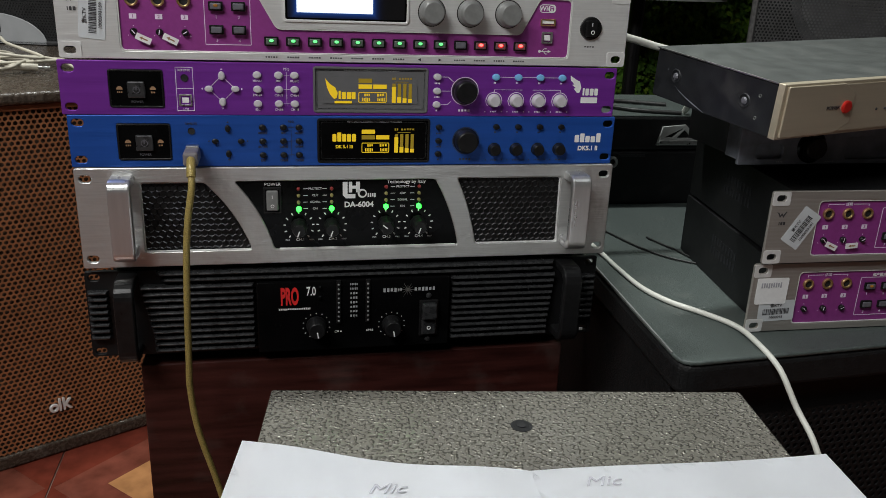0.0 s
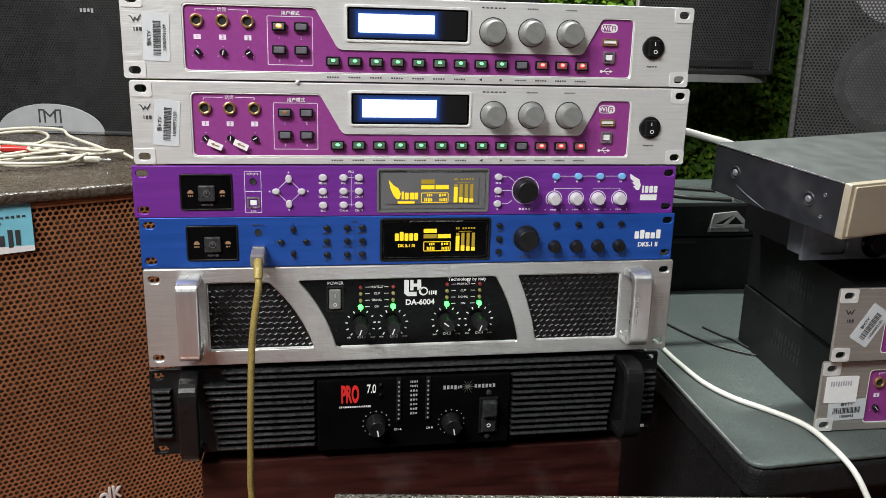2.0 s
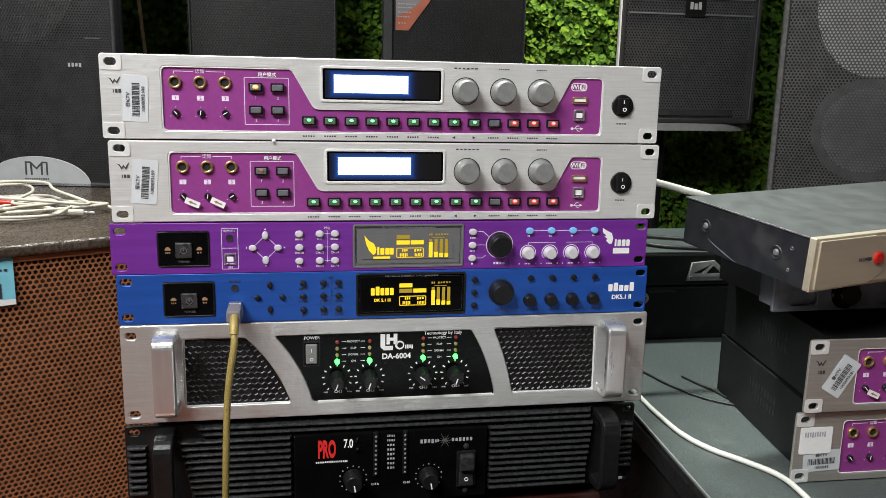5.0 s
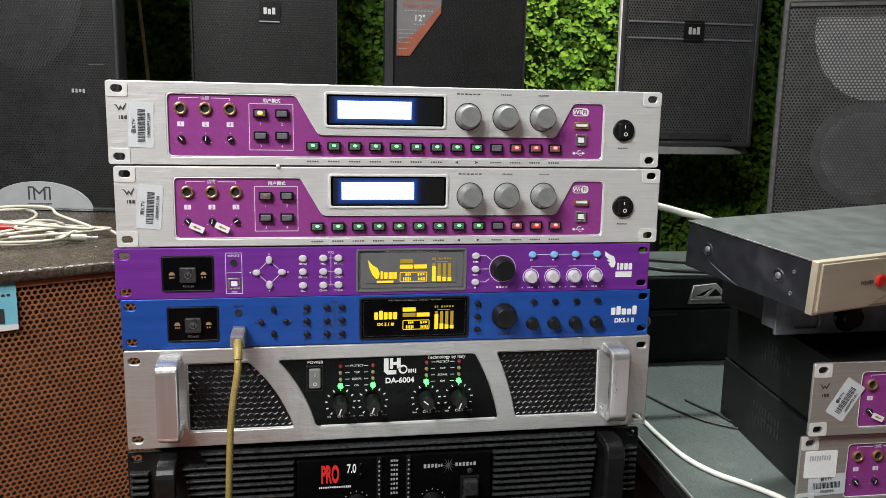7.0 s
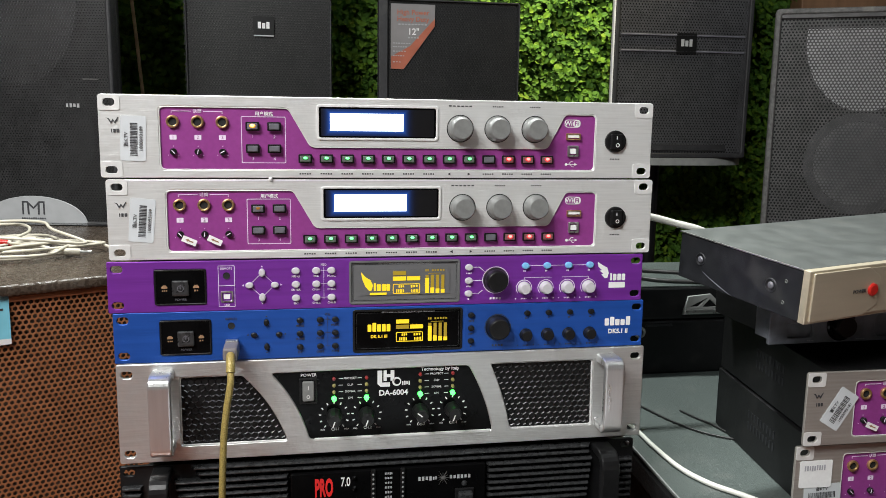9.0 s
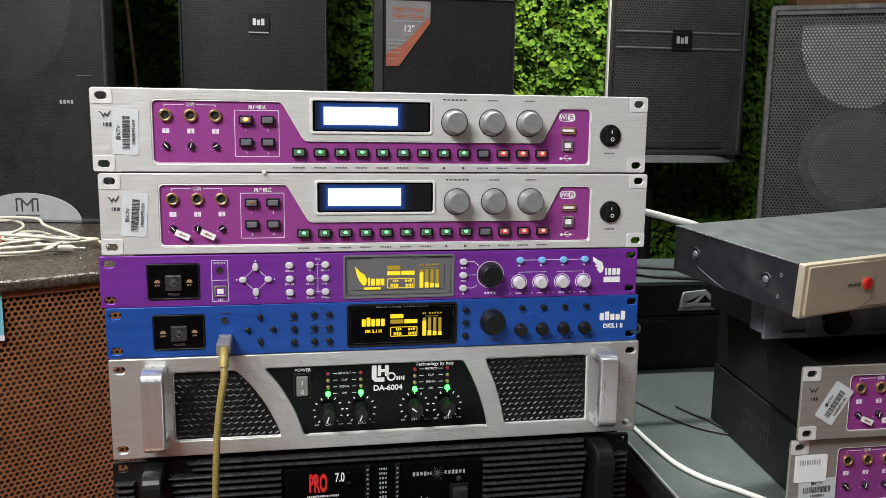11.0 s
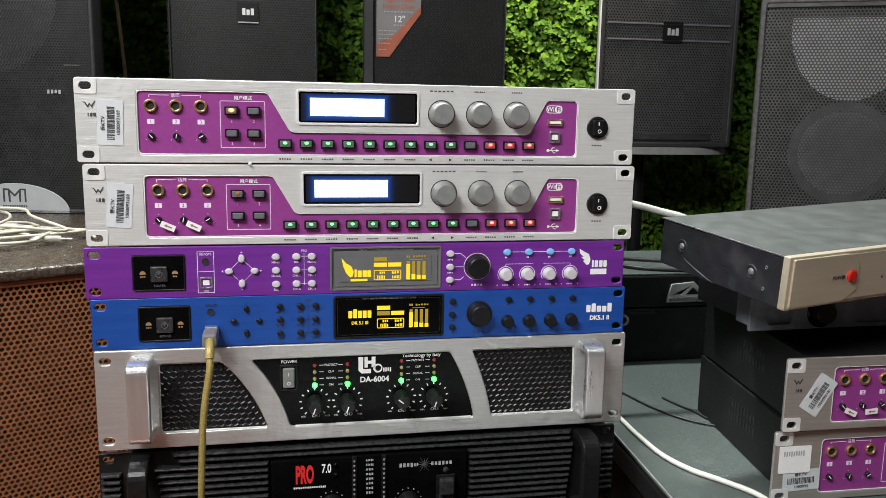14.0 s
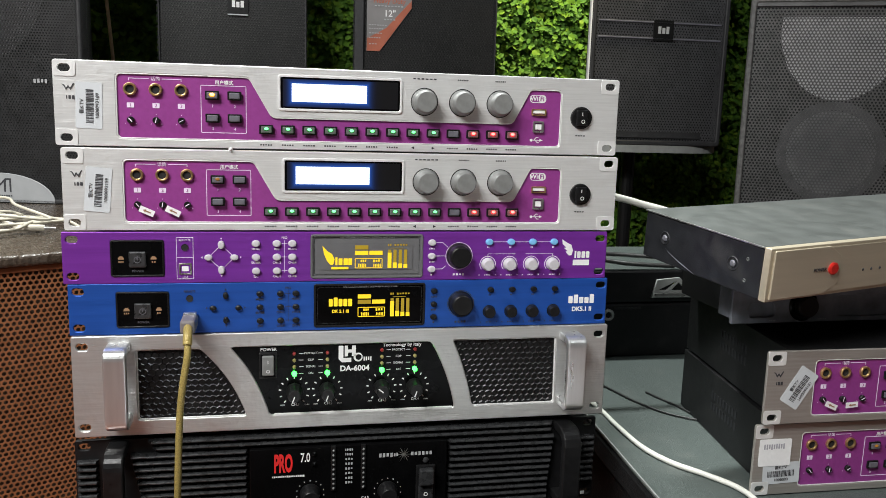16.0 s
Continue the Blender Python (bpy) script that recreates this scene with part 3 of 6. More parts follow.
mark = [(-0.024, 0.034), (-0.024, 0.062), (-0.012, 0.062), (0.0, 0.050), (0.012, 0.062), (0.024, 0.062), (0.024, 0.034), (0.0205, 0.034), (0.0205, 0.0585), (0.0135, 0.0585), (0.0125, 0.034), (0.009, 0.034), (0.009, 0.054), (0.0, 0.045), (-0.009, 0.054), (-0.009, 0.034), (-0.0125, 0.034), (-0.0135, 0.0585), (-0.0205, 0.0585), (-0.0205, 0.034)]
part("mark", shape([[(lx + 0.92 * x, 0.92 * z - 0.010) for x, z in mark]], 0.0004, -0.0005), M_DARKPRINT, lb)
part("print", bars([(lx - 0.024, lx + 0.024, 0.014, 0.0035, 11)], -0.0008), M_DARKPRINT, lb)

part("print", bars([(0.290, 0.318, 0.229, 0.008, 4)], 0.005), M_HORN, mart)

# display stands along the leaf wall


def display_stand(at):
    st = thing("speaker_stand", "black pole stand with a grey rimmed round-ended top", "stand", "stands along the wall", at)
    ring = [(0.21 * (1 if c > 0 else -1) * abs(c) ** 0.6, 0.15 * (1 if s > 0 else -1) * abs(s) ** 0.6) for c, s in
            ((math.cos(math.radians(a)), math.sin(math.radians(a))) for a in range(0, 360, 10))]
    b = bmesh.new()
    lo = [b.verts.new((x, y, -0.018)) for x, y in ring]
    hi = [b.verts.new((x, y, 0.0)) for x, y in ring]
    b.faces.new(hi)
    b.faces.new(lo[::-1])
    for i in range(len(ring)):
        j = (i + 1) % len(ring)
        b.faces.new((lo[i], lo[j], hi[j], hi[i]))
    part("top", b, M_STAND, st, "grey rounded top plate")
    h = at[2] - FLOOR
    part("pole", lathe([(0.018, -h + 0.02), (0.018, -0.018)], 16, axis='z'), M_BLACK, st)
    part("base_plate", box(-0.13, 0.13, -0.1, 0.1, -h, -h + 0.02, 0.004), M_BLACK, st)
    return st


SZ = 0.303
for x0, wd in ((-0.320, 0.318), (0.105, 0.332), (0.672, 0.352)):
    display_stand((x0 + wd / 2, 1.34, SZ))
spk_a = loudspeaker("speaker_cabinet", "black speaker with a small white-lettered badge on its grille", 0.318, 0.55, 0.27, (-0.320, 1.2, SZ), 0, M_GRILLE_DARK, M_CABINET, 0.0064, 0.0019, 0.004, group="speakers along the wall")
badge(spk_a, 0.169, 0.287, 0.046, 0.042, M_WHITE)
part("badge_line", box(0.147, 0.191, 0.002, 0.006, 0.264, 0.2668, 0.0004), M_LOGOGREY, spk_a)
spk_b = loudspeaker("speaker_cabinet", "black twelve-inch speaker with a printed corner card", 0.332, 0.357, 0.27, (0.105, 1.2, SZ), 0, M_GRILLE_DARK, M_CABINET, 0.0064, 0.0019, 0.004, group="speakers along the wall")
part("side_cheek", slab([(0.0, -0.001), (0.020, -0.001), (0.024, 0.0065), (0.0, 0.0065)], 0.002, 0.355, 0.001), M_CABINET, spk_b, "bevelled black side cheek")
tg = part("corner_card", shape([[(0.028, 0.200), (0.058, 0.200), (0.130, 0.298), (0.130, 0.346), (0.028, 0.346)]], 0.0012, 0.003), M_TAGGREY, spk_b, "grey and copper printed card")
part("copper_band", shape([[(0.0285, 0.2005), (0.0575, 0.2005), (0.1295, 0.2985), (0.1295, 0.315), (0.072, 0.252), (0.0285, 0.228)]], 0.0006, 0.0022), M_TAGRED, tg)
part("print", text("High Power", 0.0112, 0.079, 0.327, 0.0026, bold=0.0002), M_TAGRED, tg)
part("print", text("Heavy Duty", 0.0112, 0.079, 0.312, 0.0026, bold=0.0002), M_TAGRED, tg)
part("print", text("12\"", 0.0145, 0.080, 0.284, 0.002, bold=0.0003), M_WHITE, tg)
part("print", bars([(0.044, 0.112, 0.3005, 0.003, 9), (0.066, 0.094, 0.271, 0.003, 4), (0.032, 0.074, 0.258, 0.0025, 7), (0.032, 0.066, 0.250, 0.0025, 6), (0.032, 0.064, 0.240, 0.0025, 5), (0.032, 0.060, 0.230, 0.0025, 5), (0.032, 0.052, 0.216, 0.0025, 3)], 0.0014), M_LOGOGREY, tg)
spk_c = loudspeaker("speaker_cabinet", "black speaker with two grille bars and a square badge", 0.352, 0.56, 0.27, (0.672, 1.2, SZ), -2, M_GRILLE, M_CABINET, 0.0074, 0.0023, 0.012, group="speakers along the wall", taper=0.12)
badge(spk_c, 0.183, 0.277, 0.052, 0.050)
for z in (0.258, 0.296):
    part("grille_bar", box(0.018, 0.334, 0.003, 0.009, z - 0.002, z + 0.002, 0.001), M_CAP, spk_c)
part("bottom_trim", box(0.05, 0.30, 0.003, 0.007, 0.018, 0.034, 0.001), M_CABINET, spk_c)
part("edge_strip", box(-0.0045, -0.0005, 0.0, 0.012, 0.0, 0.555, 0.0005), M_WHITE, spk_c, "pale edge strip")

# tall floor speaker facing the room
rs = loudspeaker("floor_speaker", "tall black floor speaker with a worn grey frame", 0.43, 0.977, 0.38, (0.905, 0.9, FLOOR), -29, M_GRILLE_R, M_CABINET, 0.0070, 0.0024, 0.012, taper=0.08, frame_mat=M_FRAME_R)
part("horn_plate", shape([[(0.182 + 0.118 * math.cos(math.radians(a)), 0.915 + 0.147 * math.sin(math.radians(a))) for a in range(172, 369, 7)]], 0.002, 0.0095), M_HORN, rs, "grey horn plate behind the grille")
part("woofer_rim", shape([circle(0.182, 0.660, 0.106, 40), circle(0.182, 0.660, 0.088, 40)], 0.002, 0.0100), M_CONE, rs)
part("woofer_cone", lathe([(0.022, 0.0125), (0.030, 0.0150), (0.080, 0.0110), (0.087, 0.0105), (0.087, 0.0125)], 40, 0.182, 0.660), M_CONE_R, rs, "grey woofer cone")
part("top_strip", box(0.012, 0.418, 0.0020, 0.0068, 0.957, 0.966, 0.001), M_GRILLE_R, rs)

# beige stick leaning on the leaf wall
stick = part("bamboo_stick", tube([(-0.462, 1.36, 0.72), (-0.441, 1.36, 0.445), (-0.39, 1.36, FLOOR)], 0.004, 4), M_BAMBOO, None)
tagged(stick, "thin bamboo stick leaning by the leaf wall", "stick")

# ---------------------------------------------------------------- right-hand pile
base = thing("stage_speaker", "wide black stage speaker with a grey-green textured top", "loudspeaker", at=(0, 0, 0))


BT = 0.034
top_outline = fillet([(0.268, -0.134), (0.31, 0.70), (1.02, 0.70), (1.02, -0.085)], 0.02)
part("top", slab(top_outline, BT - 0.0045, BT, 0.002), M_CARPET, base, "grey-green hammered top with scuffs")
part("lip", slab(top_outline, BT - 0.034, BT - 0.0047, 0.005), M_BODY, base)
part("body", slab([(0.274, -0.108), (0.316, 0.69), (1.01, 0.69), (1.01, -0.058)], FLOOR, BT - 0.0345, 0.004), M_BODY, base)
bg = part("grille", perforated([(0.02, 0.03), (0.70, 0.03), (0.70, 0.315), (0.02, 0.315)], 0.0085, 0.0030, 0.0), M_BODY, base)
part("worn_edge", slab([(0.2690, -0.112), (0.2706, -0.112), (0.3070, 0.610), (0.3054, 0.610)], BT - 0.001, BT + 0.0006, 0.0), M_STAND, base, "worn edge, its highlight put in as a steel strip of the top")
bg.matrix_basis = pose(0.274, -0.118, FLOOR, 0, 0, 3.9)


def black_case():
    c = thing("flight_case", "black equipment case with a steel butterfly latch", "case", at=(0.355, 0.345, BT), turn=0)
    part("body", box(0, 0.62, 0, 0.19, 0.0, 0.078, 0.003), M_CHASSIS, c)
    part("lid", box(0, 0.62, 0, 0.19, 0.080, 0.1262, 0.003), M_CHASSIS, c, "dusty grey-topped lid")
    part("lid_top", box(0.002, 0.618, 0.002, 0.188, 0.1264, 0.1284, 0.0005), M_CARPET, c)
    lt = part("latch", shape([[(0.099, 0.087), (0.161, 0.087), (0.161, 0.097), (0.140, 0.1165), (0.106, 0.1135)], [(0.108, 0.098), (0.137, 0.1115), (0.122, 0.098)], [(0.128, 0.0975), (0.152, 0.0975), (0.139, 0.109)]], 0.004, -0.004, 0.0006), M_STAND, c, "steel butterfly latch")
    part("wing", box(0.101, 0.160, -0.0065, -0.0045, 0.0885, 0.0945, 0.0008), M_STEEL, lt)
    part("dial", shape([circle(0.036, 0.063, 0.0085, 24), circle(0.036, 0.063, 0.0045, 24)], 0.004, -0.004, 0.001), M_STAND, c)
    part("slot", box(0.045, 0.085, -0.0012, 0.0002, 0.0705, 0.0735, 0.0004), M_AMPSIDE, c)
    return c


black_case()

amp = thing("receiver", "slim grey steel receiver with a champagne front", "receiver")
amp.matrix_world = pose(0.3256, -0.1231, 0.2278, 4.85, -1.48, 14.2)
AD, AW, AH = 0.1575, 0.36, 0.0458
# side colour is set far darker than the lid
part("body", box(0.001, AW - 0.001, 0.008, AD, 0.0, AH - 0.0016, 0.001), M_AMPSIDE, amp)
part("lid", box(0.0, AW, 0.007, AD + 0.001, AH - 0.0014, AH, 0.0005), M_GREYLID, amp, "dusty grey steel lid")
part("front", shape([rrect(0, AW, 0, AH, 0.001)], 0.007, 0.0, 0.0006), M_GOLDFACE, amp)
# bright strip draws the highlight along the lid's worn left edge
part("lid_edge", box(-0.0005, 0.0006, 0.007, AD + 0.001, AH - 0.0012, AH + 0.0002, 0.0003), M_STEEL, amp, "worn edge, its highlight put in as a steel strip")
fp = part("face_plate", shape([fillet([(0.004, 0.002), (0.066, 0.002), (0.082, 0.010), (0.082, 0.035), (0.068, 0.0438), (0.004, 0.0438)], 0.0015)], 0.002, -0.0018, 0.0005), M_GOLDFACE, amp, "champagne face plate")
part("face_plate", box(0.063, AW - 0.006, -0.0012, -0.0002, 0.003, 0.043, 0.0004), M_GOLDFACE, amp)
part("power_button", lathe([(0.0042, -0.0042), (0.0054, -0.0034), (0.0054, -0.0016)], 24, 0.0733, 0.0240), M_REDBTN, amp, "red power button")
part("print", text("POWER", 0.0032, 0.0580, 0.0238, -0.0022, bold=0.00005), M_DARKPRINT, amp)
for x in (0.1125, 0.123, 0.134):
    part("socket", lathe([(0.0008, -0.0020), (0.0013, -0.0014)], 10, x, 0.0195), M_DARKPRINT, amp)
for yy, zz in ((0.040, 0.023), (0.128, 0.024)):
    s = part("screw_dimple", lathe([(0.0030, 0.0003), (0.0058, -0.0006), (0.0066, 0.0)], 24, 0, 0), M_AMPSIDE, amp)
    s.matrix_basis = pose(0.001, yy, zz, 0, 0, -90)
    part("screw", lathe([(0.0006, -0.0016), (0.0022, -0.0014), (0.0032, -0.0004), (0.0033, 0.0)], 16, 0, 0), M_CAP, s, "steel screw head")
for yy, zz in ((0.024, 0.031), (0.025, 0.012)):
    s = part("hole_rim", lathe([(0.0006, 0.0), (0.0014, -0.0005), (0.0018, 0.0)], 14, 0, 0), M_GREYLID, amp)
    s.matrix_basis = pose(0.001, yy, zz, 0, 0, -90)
sb = bmesh.new()
prev = None
for i in range(13):
    u = i / 12
    y, z = 0.126 - 0.042 * u, 0.0150 - 0.0145 * u ** 0.75
    w = 0.0009 * math.sin(math.pi * (0.08 + 0.86 * u))
    cur = [sb.verts.new((0.0006, y + w, z + w)), sb.verts.new((0.0006, y - w, z - w))]
    if prev:
        sb.faces.new((prev[0], prev[1], cur[1], cur[0]))
    prev = cur
part("scuff", sb, M_DARKMETAL, amp, "pale curved scuff on the side")

dev = thing("dark_amplifier", "dark steel unit with a rounded window and round knob", "amplifier", at=(0.350, -0.037, 0.1862), turn=1)
part("body", box(0.004, 0.40, 0.004, 0.030, 0.003, 0.040, 0.001), M_DARKMETAL, dev)
part("front_panel", shape([rrect(0, 0.406, 0.0, 0.0415, 0.001), rrect(0.018, 0.046, 0.0055, 0.0195, 0.004), rrect(0.112, 0.34, 0.0045, 0.026, 0.005)], 0.004, 0.0, 0.0006), M_DARKMETAL, dev)
part("chassis", box(0.040, 0.385, 0.0305, 0.168, -0.0090, 0.0405, 0.001), M_CHASSIS, dev, "black steel chassis")
part("window", box(0.015, 0.050, 0.0041, 0.005, 0.004, 0.022, 0), M_GLOSS, dev)
part("window", box(0.106, 0.345, 0.0041, 0.005, 0.003, 0.028, 0), M_GLOSS, dev)
part("knob_ring", lathe([(0.0135, -0.002), (0.0155, 0.0)], 32, 0.0755, 0.0165), M_GLOSS, dev)
part("knob", lathe([(0.0095, -0.010), (0.0108, -0.008), (0.0108, -0.002)], 28, 0.0755, 0.0165), M_BLACK, dev)
part("print", bars([(0.040, 0.047, 0.0026, 0.0010, 4), (0.092, 0.102, 0.0026, 0.0010, 5)], -0.0005), M_LOGOGREY, dev)

# paint flakes on the stage speaker's top
fr = random.Random(9)
fb = bmesh.new()
for i in range(8):
    fx, fy = 0.325 + 0.035 * fr.random(), -0.075 + 0.09 * fr.random()
    rr = 0.0003 + 0.0006 * fr.random()
    vs = [fb.verts.new((fx + rr * (0.6 + fr.random()) * math.cos(a), fy + rr * (0.6 + fr.random()) * math.sin(a), BT + 0.0006)) for a in (0.2, 1.5, 2.9, 4.0, 5.3)]
    fb.faces.new(vs)
fl = part("paint_flakes", fb, M_LOGOGREY, base, "small pale paint flakes")
tagged(fl, kind="stuff")

# ---------------------------------------------------------------- rack units
W2 = 0.2413


def slots(zs, r=0.0031, half=0.0048):
    out = []
    for sx in (-0.2326, 0.2326):
        for z in zs:
            out.append(rrect(sx - half, sx + half, z - r, z + r, r - 0.0002))
    return out


def lamp_oval(k, y):
    b = lathe([(0.0007 * k, y - 0.0003), (0.0012 * k, y), (0.0012 * k, -0.0028)], 12)
    for v in b.verts:
        v.co.x *= 1.5
    return b


def push_button(x, z, w, h, mat, parent, led=None, name="push_button"):
    b = part(name, cached(("bezel", w, h), lambda: shape([rrect(-w / 2, w / 2, -h / 2, h / 2, 0.0008)], 0.0016, -0.0014, 0.0003)), M_BLACK, parent, at=(x, 0, z))
    part("cap", cached(("cap", w, h), lambda: shape([rrect(-w * 0.38, w * 0.38, -h * 0.34, h * 0.34, 0.0008)], 0.0018, -0.0030, 0.0006)), mat, b)
    if led:
        # larger oval behind the lamp draws the led's halo on the cap
        lens = {G_REDLED: G_REDHALO, G_GREENBTN: G_GREENHALO, G_AMBER: G_AMBERHALO}.get(led)
        if lens:
            part("lens", cached(("lens", w), lambda: lamp_oval(1.45, -0.0031)), lens, b, at=(0, 0, h * 0.06))
        part("lamp", cached(("lamp", w), lambda: lamp_oval(1.0, -0.0035)), led, b, at=(0, 0, h * 0.1))
    return b


def knob(x, z, r, depth, mat, parent, name="knob", line=None):
    k = part(name, cached(("knob", r, depth), lambda: lathe([(r * 0.82, -depth), (r * 0.9, -depth * 0.95), (r, -depth * 0.35), (r * 1.02, -depth * 0.2), (r * 1.12, -0.0008), (r * 1.12, 0.0)], 32)), mat, parent, at=(x, 0, z))
    for p in k.data.polygons:
        p.use_smooth = len(p.vertices) == 4
    if line is not None:
        a = math.radians(line)
        c, s = math.cos(a), math.sin(a)
        m = part("pointer", box(-0.0006, 0.0006, -depth - 0.0003, -depth + 0.0002, r * 0.1, r * 0.8, 0), M_WHITE, k)
        m.matrix_basis = pose(0, 0, 0, 0, -line, 0)
    return k


def chassis(parent, w, h, d, top=0.0):
    part("chassis", box(-w / 2, w / 2, 0.0035, d, 0.002, h - 0.002 - top, 0.001), M_CHASSIS, parent)


def mixer(at, label, turn=0.0, sticker="flat", taped=True, amber=True, depth=0.25, metal=M_ALU):
    H = 0.0685
    u = thing("karaoke_processor", label, "audio processor", "karaoke processors", at, turn)
    part("chassis", cached(("mixer_case", depth), lambda: slab([(-0.2205, 0.0035), (0.2205, 0.0035), (0.194, depth), (-0.194, depth)], 0.0002, H - 0.0003, 0.0002)), M_CHASSIS, u)
    slope = 0.0265 / (depth - 0.0035)
    for row in range(2):
        for i in range(9):
            y = 0.085 + 0.0075 * i
            part("vent_slot", cached("vent", lambda: box(-0.0003, 0.0006, -0.0014, 0.0014, -0.0040, 0.0040, 0)), M_AMPSIDE, u, at=(-0.2207 + slope * (y - 0.0035), y, 0.0440 - 0.0125 * row))
    purple = fillet([(-0.194, 0.0065), (0.187, 0.0065), (0.187, 0.0575), (0.1575, 0.0575), (0.1415, 0.0265), (-0.0695, 0.0265), (-0.0885, 0.0595), (-0.194, 0.0595)], 0.004)
    # purple runs counter to the opening, so the plate keeps its hole
    lcd_hole = rrect(-0.0625, 0.0395, 0.0345, 0.0608, 0.0025)
    plate = cached("mixer_plate", lambda: shape([rrect(-W2, W2, 0, H, 0.0025)] + slots((0.0065, H - 0.0065)) + [purple, lcd_hole], 0.003, 0.0, 0.0006))
    part("front_panel", plate, metal, u, "brushed aluminium front panel")
    part("inlay", cached("mixer_inlay", lambda: box(-0.196, 0.189, 0.0016, 0.0026, 0.004, 0.0615, 0)), M_MAGENTA, u, "magenta inlay")
    part("trim", cached("mixer_trim", lambda: shape([purple, [(x * 0.9945 + 0.0, 0.033 + (z - 0.033) * 0.962) for x, z in purple]], 0.0012, 0.0002, 0.0005)), M_ALU_PAD, u)
    for sx in (-1, 1):
        for z0, z1, sz in ((0.0, 0.0135, 0.0065), (H - 0.0135, H, H - 0.0065)):
            part("corner_pad", cached(("pad", sx, z0), lambda: shape([rrect(min(sx * 0.2238, sx * 0.2411), max(sx * 0.2238, sx * 0.2411), z0 + 0.0003, z1 - 0.0003, 0.002), rrect(sx * 0.2326 - 0.0048, sx * 0.2326 + 0.0048, sz - 0.0031, sz + 0.0031, 0.0029)], 0.0005, -0.0005, 0.0001)), M_ALU_PAD, u)
    # display
    d = part("display", cached("mixer_win", lambda: shape([rrect(-0.0624, 0.0394, 0.0346, 0.0607, 0.0022)], 0.001, 0.0002)), M_GLOSS, u, "blue-edged lcd behind a black window")
    part("lcd_border", cached("mixer_lcdb", lambda: box(-0.0605, 0.0375, 0.0000, 0.00015, 0.0362, 0.0592, 0)), G_LCDBLUE, d)
    part("lcd", cached("mixer_lcd", lambda: box(-0.053, 0.0105, -0.0004, -0.0001, 0.0405, 0.0555, 0)), G_LCD, d, "glowing white lcd")
    part("window_rim", cached("mixer_rim", lambda: shape(inset(-0.0645, 0.0415, 0.0325, 0.0628, 0.0022, 0.003), 0.0012, -0.0009, 0.0004)), M_ALU_PAD, u)
    # microphone sockets, number plates and trimmers
    for i, x in enumerate((-0.183, -0.163, -0.143)):
        j = part("jack", cached("jack", lambda: shape([circle(0, 0, 0.0053), circle(0, 0, 0.0034)], 0.003, -0.0010, 0.0006)), M_GOLD, u, "brass microphone jack", at=(x, 0, 0.0468))
        part("socket", cached("jack_hole", lambda: lathe([(0.0040, 0.0008), (0.0040, 0.0012)], 16)), M_FOAM, j)
        part("number_plate", cached("numplate", lambda: shape([rrect(-0.0028, 0.0028, -0.002, 0.002, 0.0004)], 0.0002, 0.0013)), M_LILAC, u, at=(x, 0, 0.0338))
        part("number", cached(("num", i), lambda: text(str(i + 1), 0.0028, 0, 0, 0.0011)), M_MAGENTA, u, at=(x, 0, 0.0338))
        t = part("trimmer", cached("trim_pot", lambda: lathe([(0.0024, -0.0015), (0.0029, -0.0008), (0.0029, 0.0012)], 16)), M_BLACK, u, at=(x, 0, 0.0218))
        s = part("slot", cached("trim_slot", lambda: box(-0.0003, 0.0003, -0.0017, -0.0014, -0.002, 0.002, 0)), M_LILAC, t)
        s.matrix_basis = pose(0, 0, 0, 0, 50 * i - 40, 0)
        part("scale", cached("trim_scale", lambda: shape([circle(-0.0042, -0.003, 0.0004, 6), circle(0.0042, -0.003, 0.0004, 6), circle(0, 0.0046, 0.0004, 6)], 0.0002, 0.0013)), M_LILAC, u, at=(x, 0, 0.0218))
    part("bracket_line", cached("bracket", lambda: shape([[(-0.184, 0.0535), (-0.1835, 0.0535), (-0.1835, 0.0552), (-0.168, 0.0552), (-0.168, 0.0557), (-0.184, 0.0557)], [(-0.143, 0.0535), (-0.1425, 0.0535), (-0.1425, 0.0557), (-0.158, 0.0557), (-0.158, 0.0552), (-0.143, 0.0552)]], 0.0002, 0.0013)), M_LILAC, u)
    part("print", cached("mic_cn", lambda: text("\u8bdd\u7b52", 0.0027, -0.163, 0.0553, 0.0013)), M_LILAC, u)
    part("print", cached("mode_cn", lambda: text("\u7528\u6237\u6a21\u5f0f", 0.0027, -0.1085, 0.0540, 0.0013, bold=0.00006)), M_WHITE, u)
    part("outline", cached("mode_box", lambda: shape(inset(-0.1275, -0.0905, 0.0125, 0.0518, 0.0005, 0.001), 0.0002, 0.0014)), M_LILAC, u)
    for i, (x, z) in enumerate(((-0.118, 0.0435), (-0.100, 0.0435), (-0.118, 0.0248), (-0.100, 0.0248))):
        led = None
        if i == 0:
            led = G_AMBER if amber else G_AMBERDIM
        push_button(x, z, 0.0115, 0.0075, M_CAP, u, led)
        part("number", cached(("pnum", i), lambda: text(str(i + 1), 0.0026, 0, 0, 0.0013)), M_LILAC, u, at=(x, 0, z - 0.0088))
    for i in range(13):
        x = -0.0742 + 0.01795 * i
        led = G_GREENBTN if i < 9 else (None if i == 9 else G_REDLED)
        push_button(x, 0.0165, 0.0118, 0.0078, G_CAPGREEN if i < 9 else (M_CAP if i == 9 else G_CAPRED), u, led)
